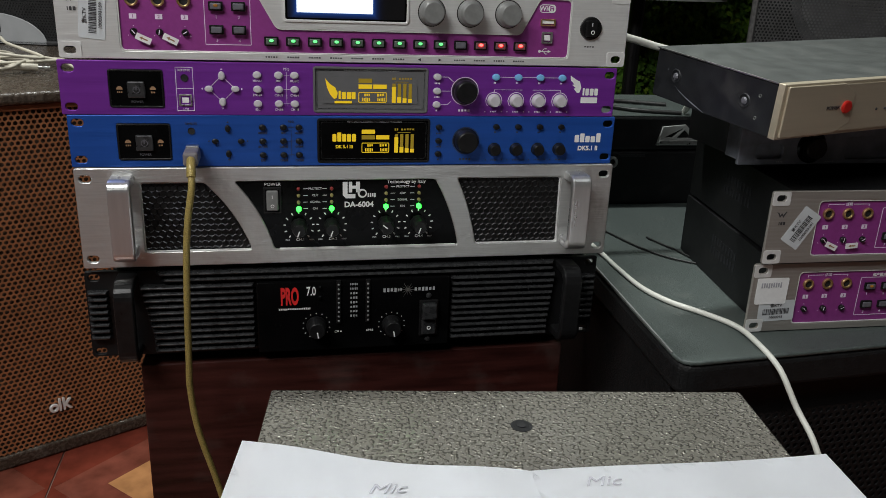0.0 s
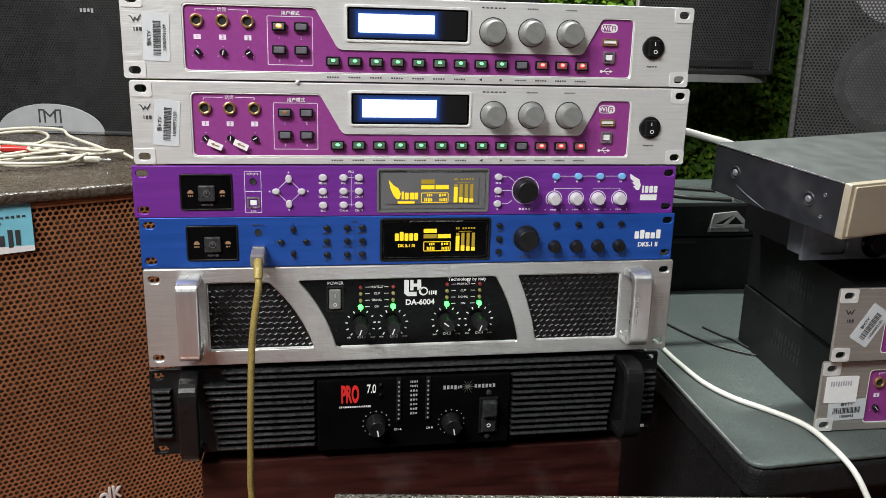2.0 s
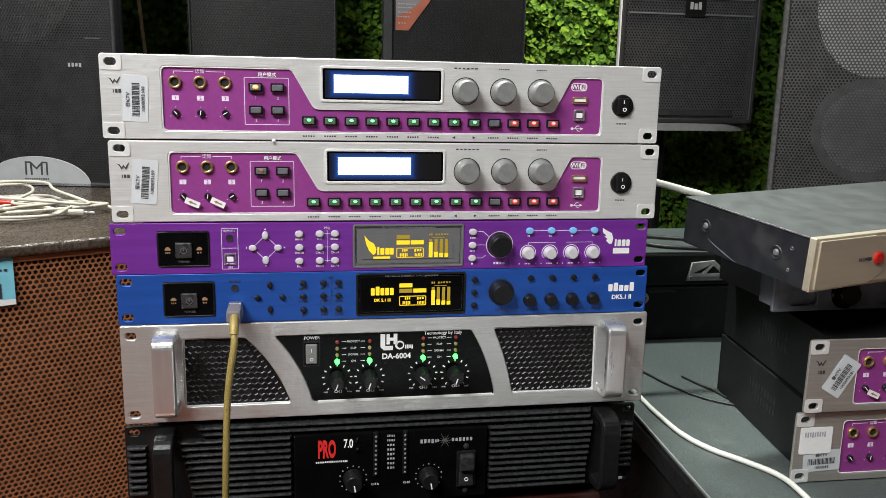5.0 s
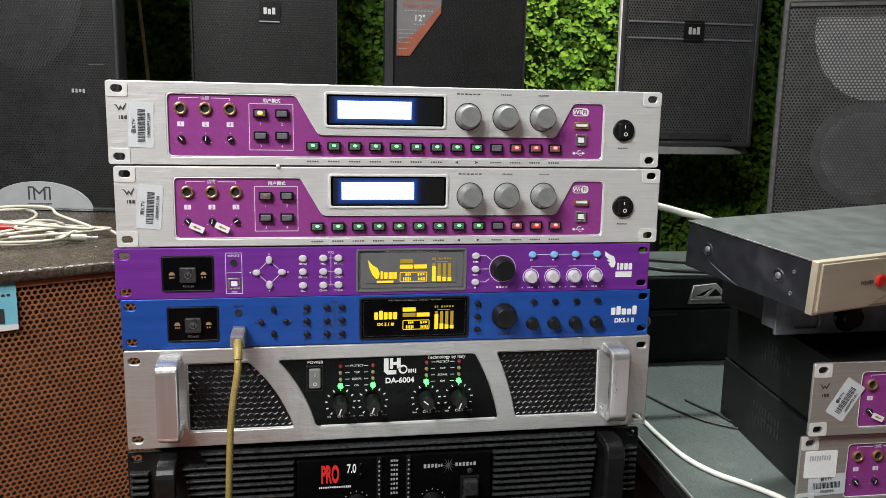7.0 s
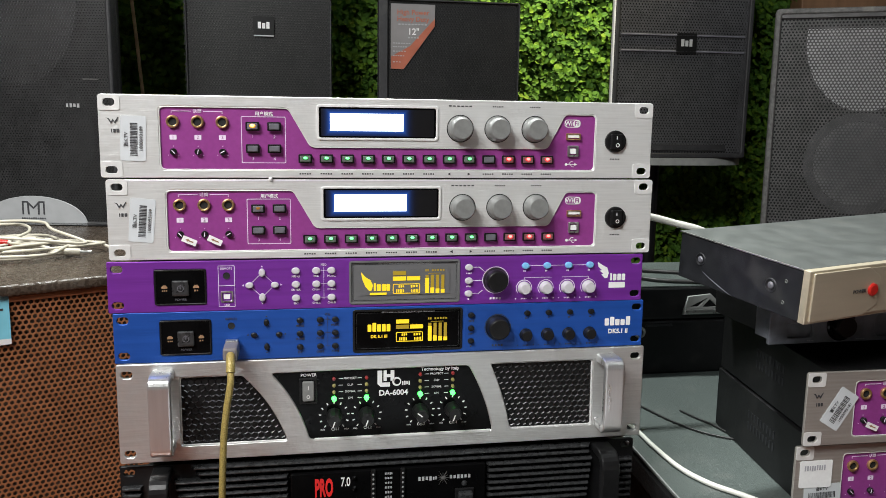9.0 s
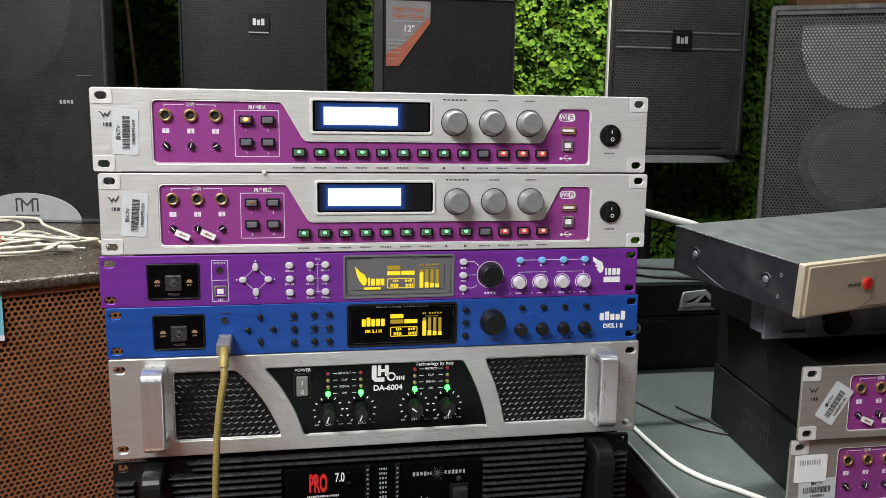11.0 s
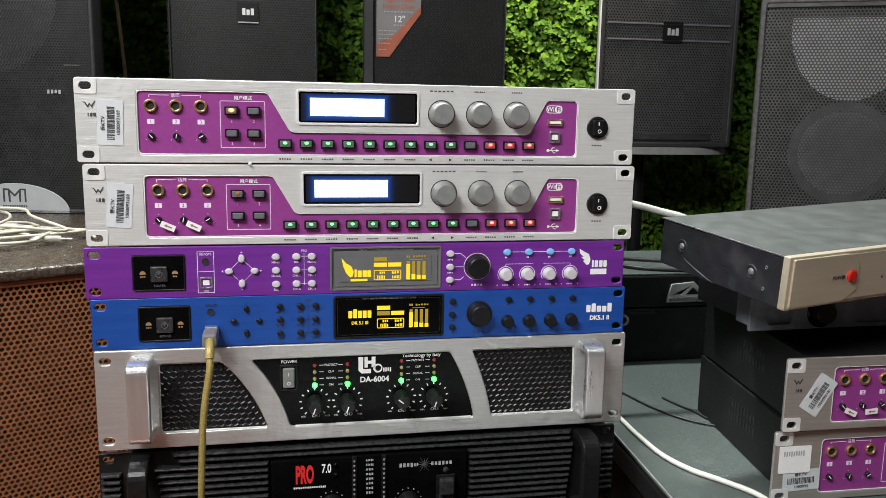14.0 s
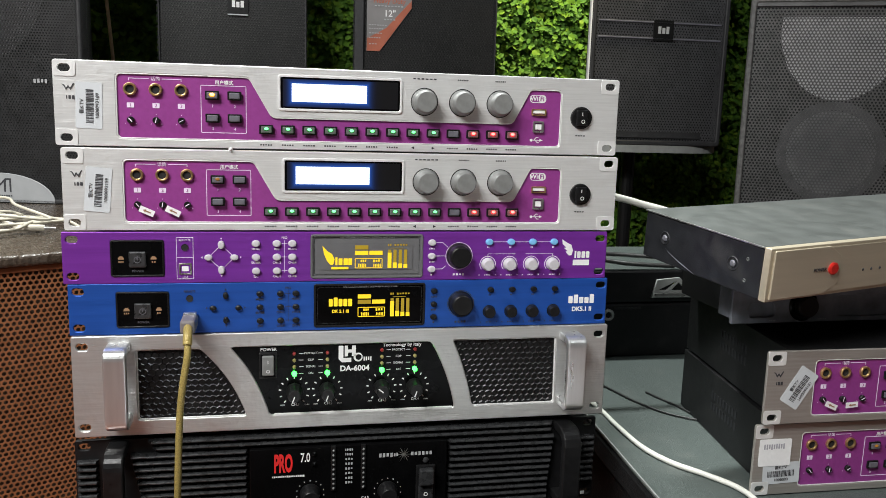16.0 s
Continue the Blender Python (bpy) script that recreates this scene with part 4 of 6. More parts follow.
    part("print", cached("row_print", lambda: bars([(-0.0742 + 0.01795 * i - 0.0055, -0.0742 + 0.01795 * i + 0.0050, 0.0036, 0.0013, 5) for i in (0, 1, 2, 3, 4, 5, 6, 9, 10, 11, 12)] + [(x - 0.005 - w, x + 0.005 + w, 0.0632, 0.0012, 6) for x, w in ((0.061, 0.006), (0.095, 0), (0.129, 0))] + [(0.201, 0.211, 0.0175, 0.0013, 4)], -0.0003)), M_DARKPRINT, u)
    part("arrow", cached("arrow_l", lambda: shape([[(0.0501, 0.0036), (0.0528, 0.0023), (0.0528, 0.0049)]], 0.0002, -0.0003)), M_DARKPRINT, u)
    part("arrow", cached("arrow_r", lambda: shape([[(0.0711, 0.0036), (0.0684, 0.0023), (0.0684, 0.0049)]], 0.0002, -0.0003)), M_DARKPRINT, u)
    for x in (0.061, 0.095, 0.129):
        kb = knob(x, 0.0436, 0.0102, 0.013, M_GREYKNOB, u)
        part("base_ring", cached("knob_ring", lambda: lathe([(0.0112, -0.0006), (0.0121, -0.0004), (0.0121, 0.0)], 36)), M_BLACK, kb)
    w = part("wifi_badge", cached("wifi", lambda: shape(inset(0.1575, 0.1725, 0.0458, 0.0528, 0.0006, 0.003), 0.0002, 0.0013)), M_WHITE, u)
    part("print", cached("wifi_t", lambda: text("Wi", 0.0042, 0.1613, 0.0493, 0.0013, bold=0.0001)), M_WHITE, w)
    part("print", cached("wifi_b", lambda: shape([rrect(0.1655, 0.1718, 0.0464, 0.0522, 0.0024)], 0.0002, 0.0013)), M_WHITE, w)
    part("print", cached("wifi_f", lambda: text("Fi", 0.0042, 0.1687, 0.0493, 0.0010, bold=0.0001)), M_MAGENTA, w)
    ua = part("usb_socket", cached("usba", lambda: shape(inset(0.1592, 0.1728, 0.0345, 0.0405, 0.0010, 0.0008), 0.003, -0.0005, 0.0002)), M_GOLD, u, "usb socket")
    part("tongue", cached("usbat", lambda: box(0.1606, 0.1714, 0.0002, 0.002, 0.0366, 0.0394, 0)), M_WHITE, ua)
    ub = part("usb_socket", cached("usbb", lambda: shape(inset(0.161, 0.171, 0.0195, 0.0295, 0.0014, 0.001), 0.003, -0.0006, 0.0002)), M_STEEL, u, "square usb socket")
    part("tongue", cached("usbbt", lambda: box(0.1632, 0.1688, -0.0002, 0.002, 0.0222, 0.0268, 0)), M_WHITE, ub)
    part("usb_sign", cached("usbs", lambda: shape([circle(0.1602, 0.0125, 0.0013, 10), [(0.1615, 0.0122), (0.1680, 0.0122), (0.1680, 0.0112), (0.1708, 0.0125), (0.1680, 0.0138), (0.1680, 0.0128), (0.1615, 0.0128)], [(0.1625, 0.0130), (0.1645, 0.0152), (0.1668, 0.0152), (0.1668, 0.0146), (0.1648, 0.0146), (0.1632, 0.0130)], [(0.164, 0.012), (0.1658, 0.0100), (0.1676, 0.0100), (0.1676, 0.0106), (0.166, 0.0106), (0.1648, 0.012)]], 0.0002, 0.0013)), M_WHITE, u)
    r = part("rocker_switch", cached("rock_ring", lambda: lathe([(0.0082, -0.0022), (0.0098, -0.0018), (0.0102, 0.0)], 36)), M_BLACK, u, "round black rocker switch", at=(0.206, 0, 0.0335))
    part("rocker", cached("rocker", lambda: box(-0.0055, 0.0055, -0.0042, -0.0015, -0.007, 0.007, 0.0012)), M_BLACK, r)
    part("mark", cached("rock_o", lambda: shape([circle(0.0008, -0.0032, 0.0018, 16), circle(0.0008, -0.0032, 0.0012, 16)], 0.0002, -0.0045)), M_WHITE, r)
    part("mark", cached("rock_i", lambda: box(-0.0003, 0.0003, -0.0045, -0.0042, 0.002, 0.005, 0)), M_WHITE, r)
    # left corner: maker's mark and sticker
    part("maker_mark", cached("isu", lambda: shape([[(-0.2352, 0.0492), (-0.2328, 0.0488), (-0.2312, 0.0462), (-0.2298, 0.0484), (-0.2284, 0.0462), (-0.2258, 0.0500), (-0.2252, 0.0496), (-0.2280, 0.0442), (-0.2296, 0.0464), (-0.2314, 0.0442), (-0.2334, 0.0480)], rrect(-0.2315, -0.2308, 0.0372, 0.0402, 0.0002), rrect(-0.2298, -0.228, 0.0372, 0.0402, 0.0004), rrect(-0.2272, -0.2252, 0.0372, 0.0402, 0.0004)], 0.0002, -0.0004)), M_DARKPRINT, u)
    sk = part("sticker", cached("bar_sticker", lambda: shape([rrect(-0.0102, 0.0102, -0.0185, 0.0185, 0.0015)], 0.0002, -0.0004)), M_STICKER, u, "barcode sticker")

    def barcode():
        rr = random.Random(11)
        b = bmesh.new()
        z = -0.014
        while z < 0.0125:
            h = rr.choice((0.0003, 0.0006, 0.0010))
            vs = [b.verts.new(p) for p in ((-0.0025, -0.00065, z), (0.0035, -0.00065, z), (0.0035, -0.00065, z + h), (-0.0025, -0.00065, z + h))]
            b.faces.new(vs)
            z += h + rr.choice((0.0004, 0.0007))
        me = bpy.data.meshes.new("barcode")
        b.to_mesh(me)
        b.free()
        return me
    part("barcode", cached("barcode", barcode), M_DARKPRINT, sk)
    code = {"flat": "1000093109", "high": "1000093159", "slant": "1000093181"}.get(sticker, "1000093")
    dg = part("digits", text(code, 0.0027, 0, 0, 0, wide=1.12), M_DARKPRINT, sk)
    dg.matrix_basis = pose(0.0064, -0.0007, 0.0, 0, -90, 0)
    dg2 = part("title", cached("ktv", lambda: text("\u97f3KTV", 0.0028, 0, 0, 0, wide=1.1)), M_DARKPRINT, sk)
    dg2.matrix_basis = pose(-0.0055, -0.0007, -0.001, 0, -90, 0)
    if sticker == "flat":
        sk.matrix_basis = pose(-0.2145, 0, 0.0325, 0, 2, 0)
    elif sticker == "high":
        sk.matrix_basis = pose(-0.2135, 0, 0.034, 0, 5, 0)
    elif sticker == "slant":
        sk.matrix_basis = pose(-0.2085, 0, 0.034, 0, 32, 0)
    else:
        sk.matrix_basis = pose(-0.212, 0, 0.021, 0, 88, 0)
        wl = part("white_label", shape([rrect(-0.2365, -0.2045, 0.0285, 0.0545, 0.0015)], 0.0004, -0.0009), M_WHITE, u, "white handwritten label")
        part("handwriting", bars([(-0.2325, -0.211, 0.0475, 0.0055, 9)], -0.0011), M_PENCIL, wl)
    if taped:
        for x, a in ((-0.1755, 24), (-0.1545, 26 if sticker != "slant" else -4)):
            tp = part("tape_arrow", cached("tape", lambda: shape([rrect(-0.0062, 0.0062, -0.0026, 0.0026, 0.0003)], 0.0003, -0.0022)), M_WHITE, u, "small white arrow label", at=(x, 0, 0.0165))
            tp.rotation_euler = (0, math.radians(a), 0)
            part("arrow", cached("tape_a", lambda: shape([[(-0.0035, 0), (-0.001, 0.0013), (-0.001, 0.0005), (0.0035, 0.0005), (0.0035, -0.0005), (-0.001, -0.0005), (-0.001, -0.0013)]], 0.0002, -0.0025)), M_ORANGE, tp)
    return u


A_Z, B_Z = 0.3397, 0.2698
unit_a = mixer((-0.002, 0.0, A_Z), "silver karaoke processor with magenta inlay, top of the stack", 0.0, "flat", False, True)
unit_b = mixer((0.0012, 0.0, B_Z), "silver karaoke processor with taped arrows, second in the stack", 0.0, "high", True, False)
# small highlight between the two units, modelled as a white bead
part("burr", lathe([(0.0004, -0.0026), (0.0015, -0.0016), (0.0018, -0.0004), (0.0012, 0.0006)], 12, -0.107, 0.0690), M_WHITE, unit_b, "small highlight on the upper edge, put in as a white bead")
H_Z = BT + 0.003
# fronts of these two carry their shade in the metal's colour
unit_h = mixer((0.3575 + W2, -0.086, H_Z - 0.002), "silver karaoke processor with a handwritten label on a speaker", -1.0, "label", False, False, 0.235, M_ALU_SHADED)
unit_g = mixer((0.3590 + W2, -0.092, H_Z + 0.0690), "silver karaoke processor with a slanted barcode sticker", -1.0, "slant", True, False, 0.240, M_ALU_SHADED)


def effector(name, label, at, body_mat, button_mat, knob_mat, side_mat, print_mat, blue):
    H = 0.0443
    u = thing(name, label, "audio processor", "effect processors", at)
    chassis(u, 0.432, H, 0.24)
    tag = "c" if blue else "d"
    dh = rrect(-0.0365, 0.0632, 0.0028, 0.0418, 0.0022)
    sh = rrect(-0.2025, -0.1595, 0.0062, 0.0372, 0.0016)
    part("front_panel", cached("eff_plate", lambda: shape([rrect(-W2 + 0.0008, W2 - 0.0022, 0, H, 0.001)] + slots((0.0065, H - 0.0065)) + [dh, sh], 0.003, 0.0, 0.0005)), body_mat, u)
    # power switch
    p = part("switch_plate", cached("eff_swp", lambda: shape([rrect(-0.2018, -0.1602, 0.0068, 0.0366, 0.0012)], 0.001, -0.0004, 0.0002)), M_GLOSS, u, "gloss black switch plate")
    part("bezel", cached("eff_bez", lambda: shape(inset(-0.2025, -0.1595, 0.0062, 0.0372, 0.0014, 0.0018), 0.0012, -0.0009, 0.0004)), M_BLACK, u)
    s = part("power_switch", cached("eff_sw", lambda: box(-0.1878, -0.1738, -0.0030, -0.0003, 0.0142, 0.0278, 0.0012)), M_FIN, u, "square black power switch")
    part("mark", cached("eff_swi", lambda: shape([circle(-0.1808, 0.021, 0.0028, 16), circle(-0.1808, 0.021, 0.0023, 16), rrect(-0.1811, -0.1805, 0.0205, 0.0245, 0.0002)], 0.0002, -0.0032)), M_CAP, s)
    part("print", cached("eff_swt", lambda: text("POWER", 0.0020, -0.1808, 0.0108, -0.0006)), M_CAP, p)
    part("print", cached("eff_on", lambda: bars([(-0.1965, -0.1918, 0.0188, 0.0016, 3), (-0.1700, -0.1660, 0.0188, 0.0016, 2)], -0.0006)), M_ORANGE, p)
    for x in (-0.1942, -0.168):
        part("mark", cached(("eff_arrow", x), lambda: shape([[(x - 0.0024, 0.0208), (x + 0.0024, 0.0208), (x + 0.0024, 0.0220), (x + 0.001, 0.0236), (x - 0.001, 0.0236), (x - 0.0024, 0.0220)]], 0.0002, -0.0006)), M_ORANGE, p)
    # remote and usb sockets
    if blue:
        part("outline", shape(inset(-0.1495, -0.1355, 0.0035, 0.0398, 0.0004, 0.0006) + [[(-0.149, 0.0220), (-0.136, 0.0220), (-0.136, 0.0224), (-0.149, 0.0224)]], 0.0002, -0.0003), print_mat, u)
    part("print", cached(("eff_rem", tag), lambda: text("REMOTE", 0.0019, -0.1425, 0.0372, -0.0004)), print_mat, u)
    part("remote_socket", cached("eff_rs", lambda: lathe([(0.0022, -0.0003), (0.0030, -0.0007), (0.0030, 0.0)], 16, -0.1425, 0.031)), M_FOAM, u)
    ub = part("usb_socket", cached("eff_usb", lambda: shape(inset(-0.1478, -0.1372, 0.0075, 0.0175, 0.0014, 0.001), 0.003, -0.0008, 0.0002)), M_STEEL, u, "square usb socket")
    part("tongue", cached("eff_usbt", lambda: box(-0.1452, -0.1398, -0.0004, 0.002, 0.0104, 0.0146, 0)), M_WHITE, ub)
    part("print", cached(("eff_usbp", tag), lambda: text("USB", 0.0019, -0.1425, 0.0050, -0.0004)), print_mat, u)
    # cursor pad
    cx, cz = -0.1125, 0.0222
    if blue:
        for ax, az, a in ((1, 1, 45), (1, -1, -45), (-1, 1, -45), (-1, -1, 45)):
            ln = part("pad_line", cached("padline", lambda: box(-0.0050, 0.0050, -0.0003, -0.0001, -0.0002, 0.0002, 0)), print_mat, u)
            ln.matrix_basis = pose(cx + ax * 0.0054, 0, cz + az * 0.0055, 0, a, 0)

    def oval(rx, rz):
        b = lathe([(0.6, -0.0026), (0.9, -0.0022), (1.0, -0.0012), (1.0, 0.0)], 20)
        for v in b.verts:
            v.co.x *= rx
            v.co.z *= rz
        me = bpy.data.meshes.new("oval")
        b.to_mesh(me)
        b.free()
        return me
    k = 1.0 if blue else 0.85
    for dx, dz in ((0, 1), (1, 0), (0, -1), (-1, 0)):
        part("cursor_button", cached(("cur", blue, dx != 0), lambda: oval(0.0034 * k if dx else 0.0028 * k, 0.0026 * k if dx else 0.0036 * k)), button_mat, u, at=(cx + dx * 0.0108, 0, cz + dz * 0.0110))
        tri = [(dz * 0.001 + dx * 0.0, dx * 0.001 + dz * 0.0), (-dz * 0.001, -dx * 0.001), (dx * 0.0014, dz * 0.0014)]
        part("arrow", cached(("curarr", blue, dx, dz), lambda: shape([tri], 0.0002, -0.0003)), print_mat, u, at=(cx + dx * 0.0156, 0, cz + dz * 0.0158))
    names = (("MENU", "ENTER", "ESC"), ("MIC", "CH1/2", "CH5/6"), ("MUSIC", "CH3/4", "CH7/8"))
    for i, x in enumerate((-0.0835, -0.0658, -0.0525)):
        for j, z in enumerate((0.0342, 0.0222, 0.0100)):
            part("oval_button", cached(("ob", blue), lambda: oval(0.0036 * k, 0.0030 * k)), button_mat, u, at=(x, 0, z))
            part("print", cached(("obt", tag, i, j), lambda: text(names[i][j], 0.0019, 0, 0, -0.0003, bold=0.00004)), print_mat, u, at=(x, 0, z - 0.0050))
    part("group_line", cached(("gl", tag), lambda: shape([[(-0.0593, 0.0085), (-0.0590, 0.0085), (-0.0590, 0.037), (-0.0593, 0.037)]] + [[(-0.0618, z), (-0.0565, z), (-0.0565, z + 0.0003), (-0.0618, z + 0.0003)] for z in (0.0341, 0.0221, 0.0099)], 0.0002, -0.0003)), print_mat, u)
    part("print", cached(("peq", tag), lambda: text("PEQ", 0.0020, -0.0592, 0.0392, -0.0003)), print_mat, u)
    # display
    d = part("display", cached("eff_disp", lambda: shape([rrect(-0.0355, 0.0622, 0.0038, 0.0408, 0.002)], 0.001, 0.0008)), M_LCDGREY if blue else M_GLOSS, u, "yellow lit display behind a dark window")
    part("display_frame", cached("eff_df", lambda: shape(inset(-0.0368, 0.0635, 0.0025, 0.0421, 0.002, 0.0025), 0.0012, -0.0006, 0.0004)), M_LCDGREY if blue else M_BLACK, u)
    part("display_line", cached("eff_dl", lambda: shape(inset(-0.0335, 0.0602, 0.0058, 0.0388, 0.0003, 0.002), 0.0002, 0.0006)), M_FIN, d)
    part("print", cached("eff_dt", lambda: text("48BITS DIGITAL REVERB/ECHO KARAOKE PROCESSOR", 0.0017, 0.0135, 0.0392, 0.0005, wide=0.86)), M_LOGOGREY, d)
    if blue:
        part("screen", cached("eff_scr", lambda: box(-0.028, 0.054, 0.0002, 0.0007, 0.0105, 0.0335, 0)), M_LCDGREY, d)
        part("screen_mark", shape([[(-0.0265, 0.032), (-0.0222, 0.027), (-0.0180, 0.0245), (-0.0158, 0.0195), (-0.0168, 0.0152), (-0.0190, 0.0145), (-0.0225, 0.0185), (-0.0250, 0.0245)], rrect(-0.0150, -0.0132, 0.0145, 0.0215, 0.0002), rrect(-0.0122, -0.0088, 0.0145, 0.0205, 0.0004), rrect(-0.0078, -0.0040, 0.0145, 0.0205, 0.0006), rrect(-0.0036, -0.0004, 0.0145, 0.0205, 0.0004), rrect(-0.0185, -0.0035, 0.0108, 0.0128, 0.0002)], 0.0002, -0.0001), G_YELLOW, d, "yellow winged mark")
    else:
        part("screen_mark", shape([rrect(-0.0235 + 0.0043 * i, -0.0235 + 0.0043 * i + 0.0034, 0.0215, 0.0282 if i != 1 else 0.0296, 0.0006) for i in range(5)], 0.0002, 0.0003), G_YELLOW, d, "yellow block mark")
        part("print", text("DK 5.1 III", 0.0028, -0.0132, 0.0168, 0.0004, bold=0.0001), G_YELLOW, d)
    part("menu_box", cached("eff_menu", lambda: shape(inset(0.0022, 0.0268, 0.0115, 0.0205, 0.0006, 0.001), 0.0002, -0.0001)), G_YELLOW, d)
    part("menu_field", cached("eff_menu2", lambda: box(0.0022, 0.0140, -0.0001, 0.0001, 0.0285, 0.0322, 0)), G_YELLOW if not blue else G_YELLOWDIM, d)
    part("menu_field", cached("eff_menu3", lambda: box(0.0150, 0.0268, -0.0001, 0.0001, 0.0235, 0.0272, 0)), G_YELLOW, d)
    part("menu_field", cached("eff_menu4", lambda: box(0.0022, 0.0140, -0.0001, 0.0001, 0.0235, 0.0272, 0)), G_YELLOWDIM if not blue else G_YELLOW, d)
    part("menu_text", cached("eff_mt", lambda: bars([(0.007, 0.0125, 0.0182, 0.0024, 3), (0.018, 0.025, 0.0182, 0.0024, 3), (0.005, 0.0125, 0.0140, 0.0036, 5), (0.0185, 0.0255, 0.0140, 0.0030, 5)], -0.0001)), G_YELLOW, d)
    for i in range(4):
        x = 0.0315 + 0.0048 * i
        part("level_bar", cached(("lvl", i), lambda: box(x, x + 0.0034, -0.0001, 0.0001, 0.0115, (0.0255, 0.0165, 0.0155, 0.015)[i], 0)), G_YELLOW, d)
        part("level_rest", cached(("lvlr", i), lambda: box(x + 0.0003, x + 0.0031, -0.0001, 0.0001, (0.0258, 0.0168, 0.0158, 0.0153)[i], 0.0282, 0)), G_YELLOWDIM, d)
    part("level_caption", cached("eff_lc", lambda: bars([(0.0312, 0.035, 0.0325, 0.0022, 2), (0.031, 0.0495, 0.0296, 0.0006, 1), (0.037, 0.0495, 0.0325, 0.0018, 5)], -0.0001)), G_YELLOWDIM, d)
    # right half
    for z in (0.0345, 0.0222, 0.0102):
        part("oval_button", cached(("ob", blue), lambda: oval(0.0036 * k, 0.0030 * k)), button_mat, u, at=(0.0715, 0, z))
    part("print", cached(("side", tag), lambda: bars([(0.0690, 0.0742, 0.0290, 0.0016, 4), (0.0690, 0.0742, 0.0168, 0.0016, 4), (0.0705, 0.0727, 0.0050, 0.0016, 1)], -0.0003)), print_mat, u)
    knob(0.0968, 0.0222, 0.0104, 0.0105, M_BLACK, u, "main_knob")
    part("knob_ring", cached("eff_ring", lambda: shape([circle(0.0968, 0.0222, 0.0126, 36), circle(0.0968, 0.0222, 0.0121, 36)], 0.0002, -0.0003)), print_mat, u)
    part("print", cached(("ctrl", tag), lambda: bars([(0.091, 0.1025, 0.0052, 0.0022, 4)], -0.0003)), print_mat, u)
    for i in range(4):
        x = 0.1247 + 0.0207 * i
        part("memory_button", cached(("mb", blue), lambda: oval(0.0036 * k, 0.0030 * k)), side_mat, u, at=(x, 0, 0.0350))
        knob(x - 0.0008, 0.0142, 0.0054, 0.0068, knob_mat, u, "small_knob")
        part("print", cached(("kn", tag), lambda: bars([(-0.0085, -0.007, 0.0, 0.0012, 1), (-0.003, 0.003, 0.0, 0.0014, 4), (0.007, 0.0085, 0.0, 0.0012, 1), (-0.0012, 0.0012, 0.0258, 0.0018, 2)], -0.0003)), print_mat, u, at=(x - 0.0008, 0, 0.0042))
        if blue:
            part("knob_arc", cached("arc", lambda: shape([[(0.0077 * math.cos(math.radians(a)), 0.0077 * math.sin(math.radians(a))) for a in range(-40, 221, 20)] + [(0.0071 * math.cos(math.radians(a)), 0.0071 * math.sin(math.radians(a))) for a in range(220, -41, -20)]], 0.0002, -0.0003)), print_mat, u, at=(x - 0.0008, 0, 0.0142))
    if blue:
        part("link_line", shape([[(0.1247, 0.0348), (0.187, 0.0348), (0.187, 0.0352), (0.1247, 0.0352)], [(0.1237, 0.0217), (0.1241, 0.0217), (0.1241, 0.0237), (0.150, 0.0237), (0.150, 0.0240), (0.1237, 0.0240)], [(0.160, 0.0237), (0.1858, 0.0237), (0.1858, 0.0217), (0.1862, 0.0217), (0.1862, 0.0240), (0.160, 0.0240)], [(0.0755, 0.0343), (0.0812, 0.0343), (0.0862, 0.0300), (0.0865, 0.0303), (0.0814, 0.0347), (0.0755, 0.0347)], [(0.0755, 0.0220), (0.0838, 0.0220), (0.0838, 0.0224), (0.0755, 0.0224)], [(0.0755, 0.0100), (0.0812, 0.0100), (0.0846, 0.0128), (0.0843, 0.0131), (0.0810, 0.0104), (0.0755, 0.0104)]], 0.0002, -0.0002), print_mat, u)
        part("maker_mark", shape([[(0.1948, 0.0372), (0.1995, 0.0342), (0.2040, 0.0320), (0.2058, 0.0265), (0.2045, 0.0222), (0.2020, 0.0218), (0.1985, 0.0255), (0.2005, 0.0262), (0.1968, 0.0290), (0.1990, 0.0295), (0.1952, 0.0330)], rrect(0.2075, 0.2092, 0.0195, 0.0262, 0.0003), rrect(0.2102, 0.2135, 0.0195, 0.0258, 0.0008), rrect(0.2145, 0.2180, 0.0195, 0.0258, 0.0008), rrect(0.2188, 0.2222, 0.0195, 0.0258, 0.0010), rrect(0.2062, 0.2222, 0.0125, 0.0178, 0.0003)], 0.0002, -0.0003), M_WHITE, u, "white winged maker's mark")
    else:
        part("maker_mark", shape([rrect(0.2010 + 0.0053 * i, 0.2010 + 0.0053 * i + 0.0042, 0.0205, (0.0275, 0.0288, 0.0265, 0.0262, 0.0290)[i], 0.0008) for i in range(5)], 0.0002, -0.0003), M_WHITE, u, "white block maker's mark")
        part("print", text("DK5.1 II", 0.0042, 0.2145, 0.0148, -0.0004, bold=0.0002), M_WHITE, u)
    return u


unit_c = effector("effect_processor", "purple anodised effect processor with white buttons and yellow display", (-0.0023, 0.0, 0.2242), M_PURPLE, M_WHITEKNOB, M_WHITEKNOB, M_BLUEBTN, M_LILAC, True)
unit_d = effector("effect_processor", "blue anodised effect processor with black buttons and yellow display", (0.0007, 0.0, 0.1796), M_BLUE, M_BLACK, M_BLACK, M_BLACK, M_DARKPRINT, False)


def arc_side(p, q, bulge, n=8):
    p, q = Vector(p), Vector(q)
    d = q - p
    nrm = Vector((-d.y, d.x)).normalized()
    return [tuple(p + d * (i / n) + nrm * bulge * 4 * (i / n) * (1 - i / n)) for i in range(n + 1)]


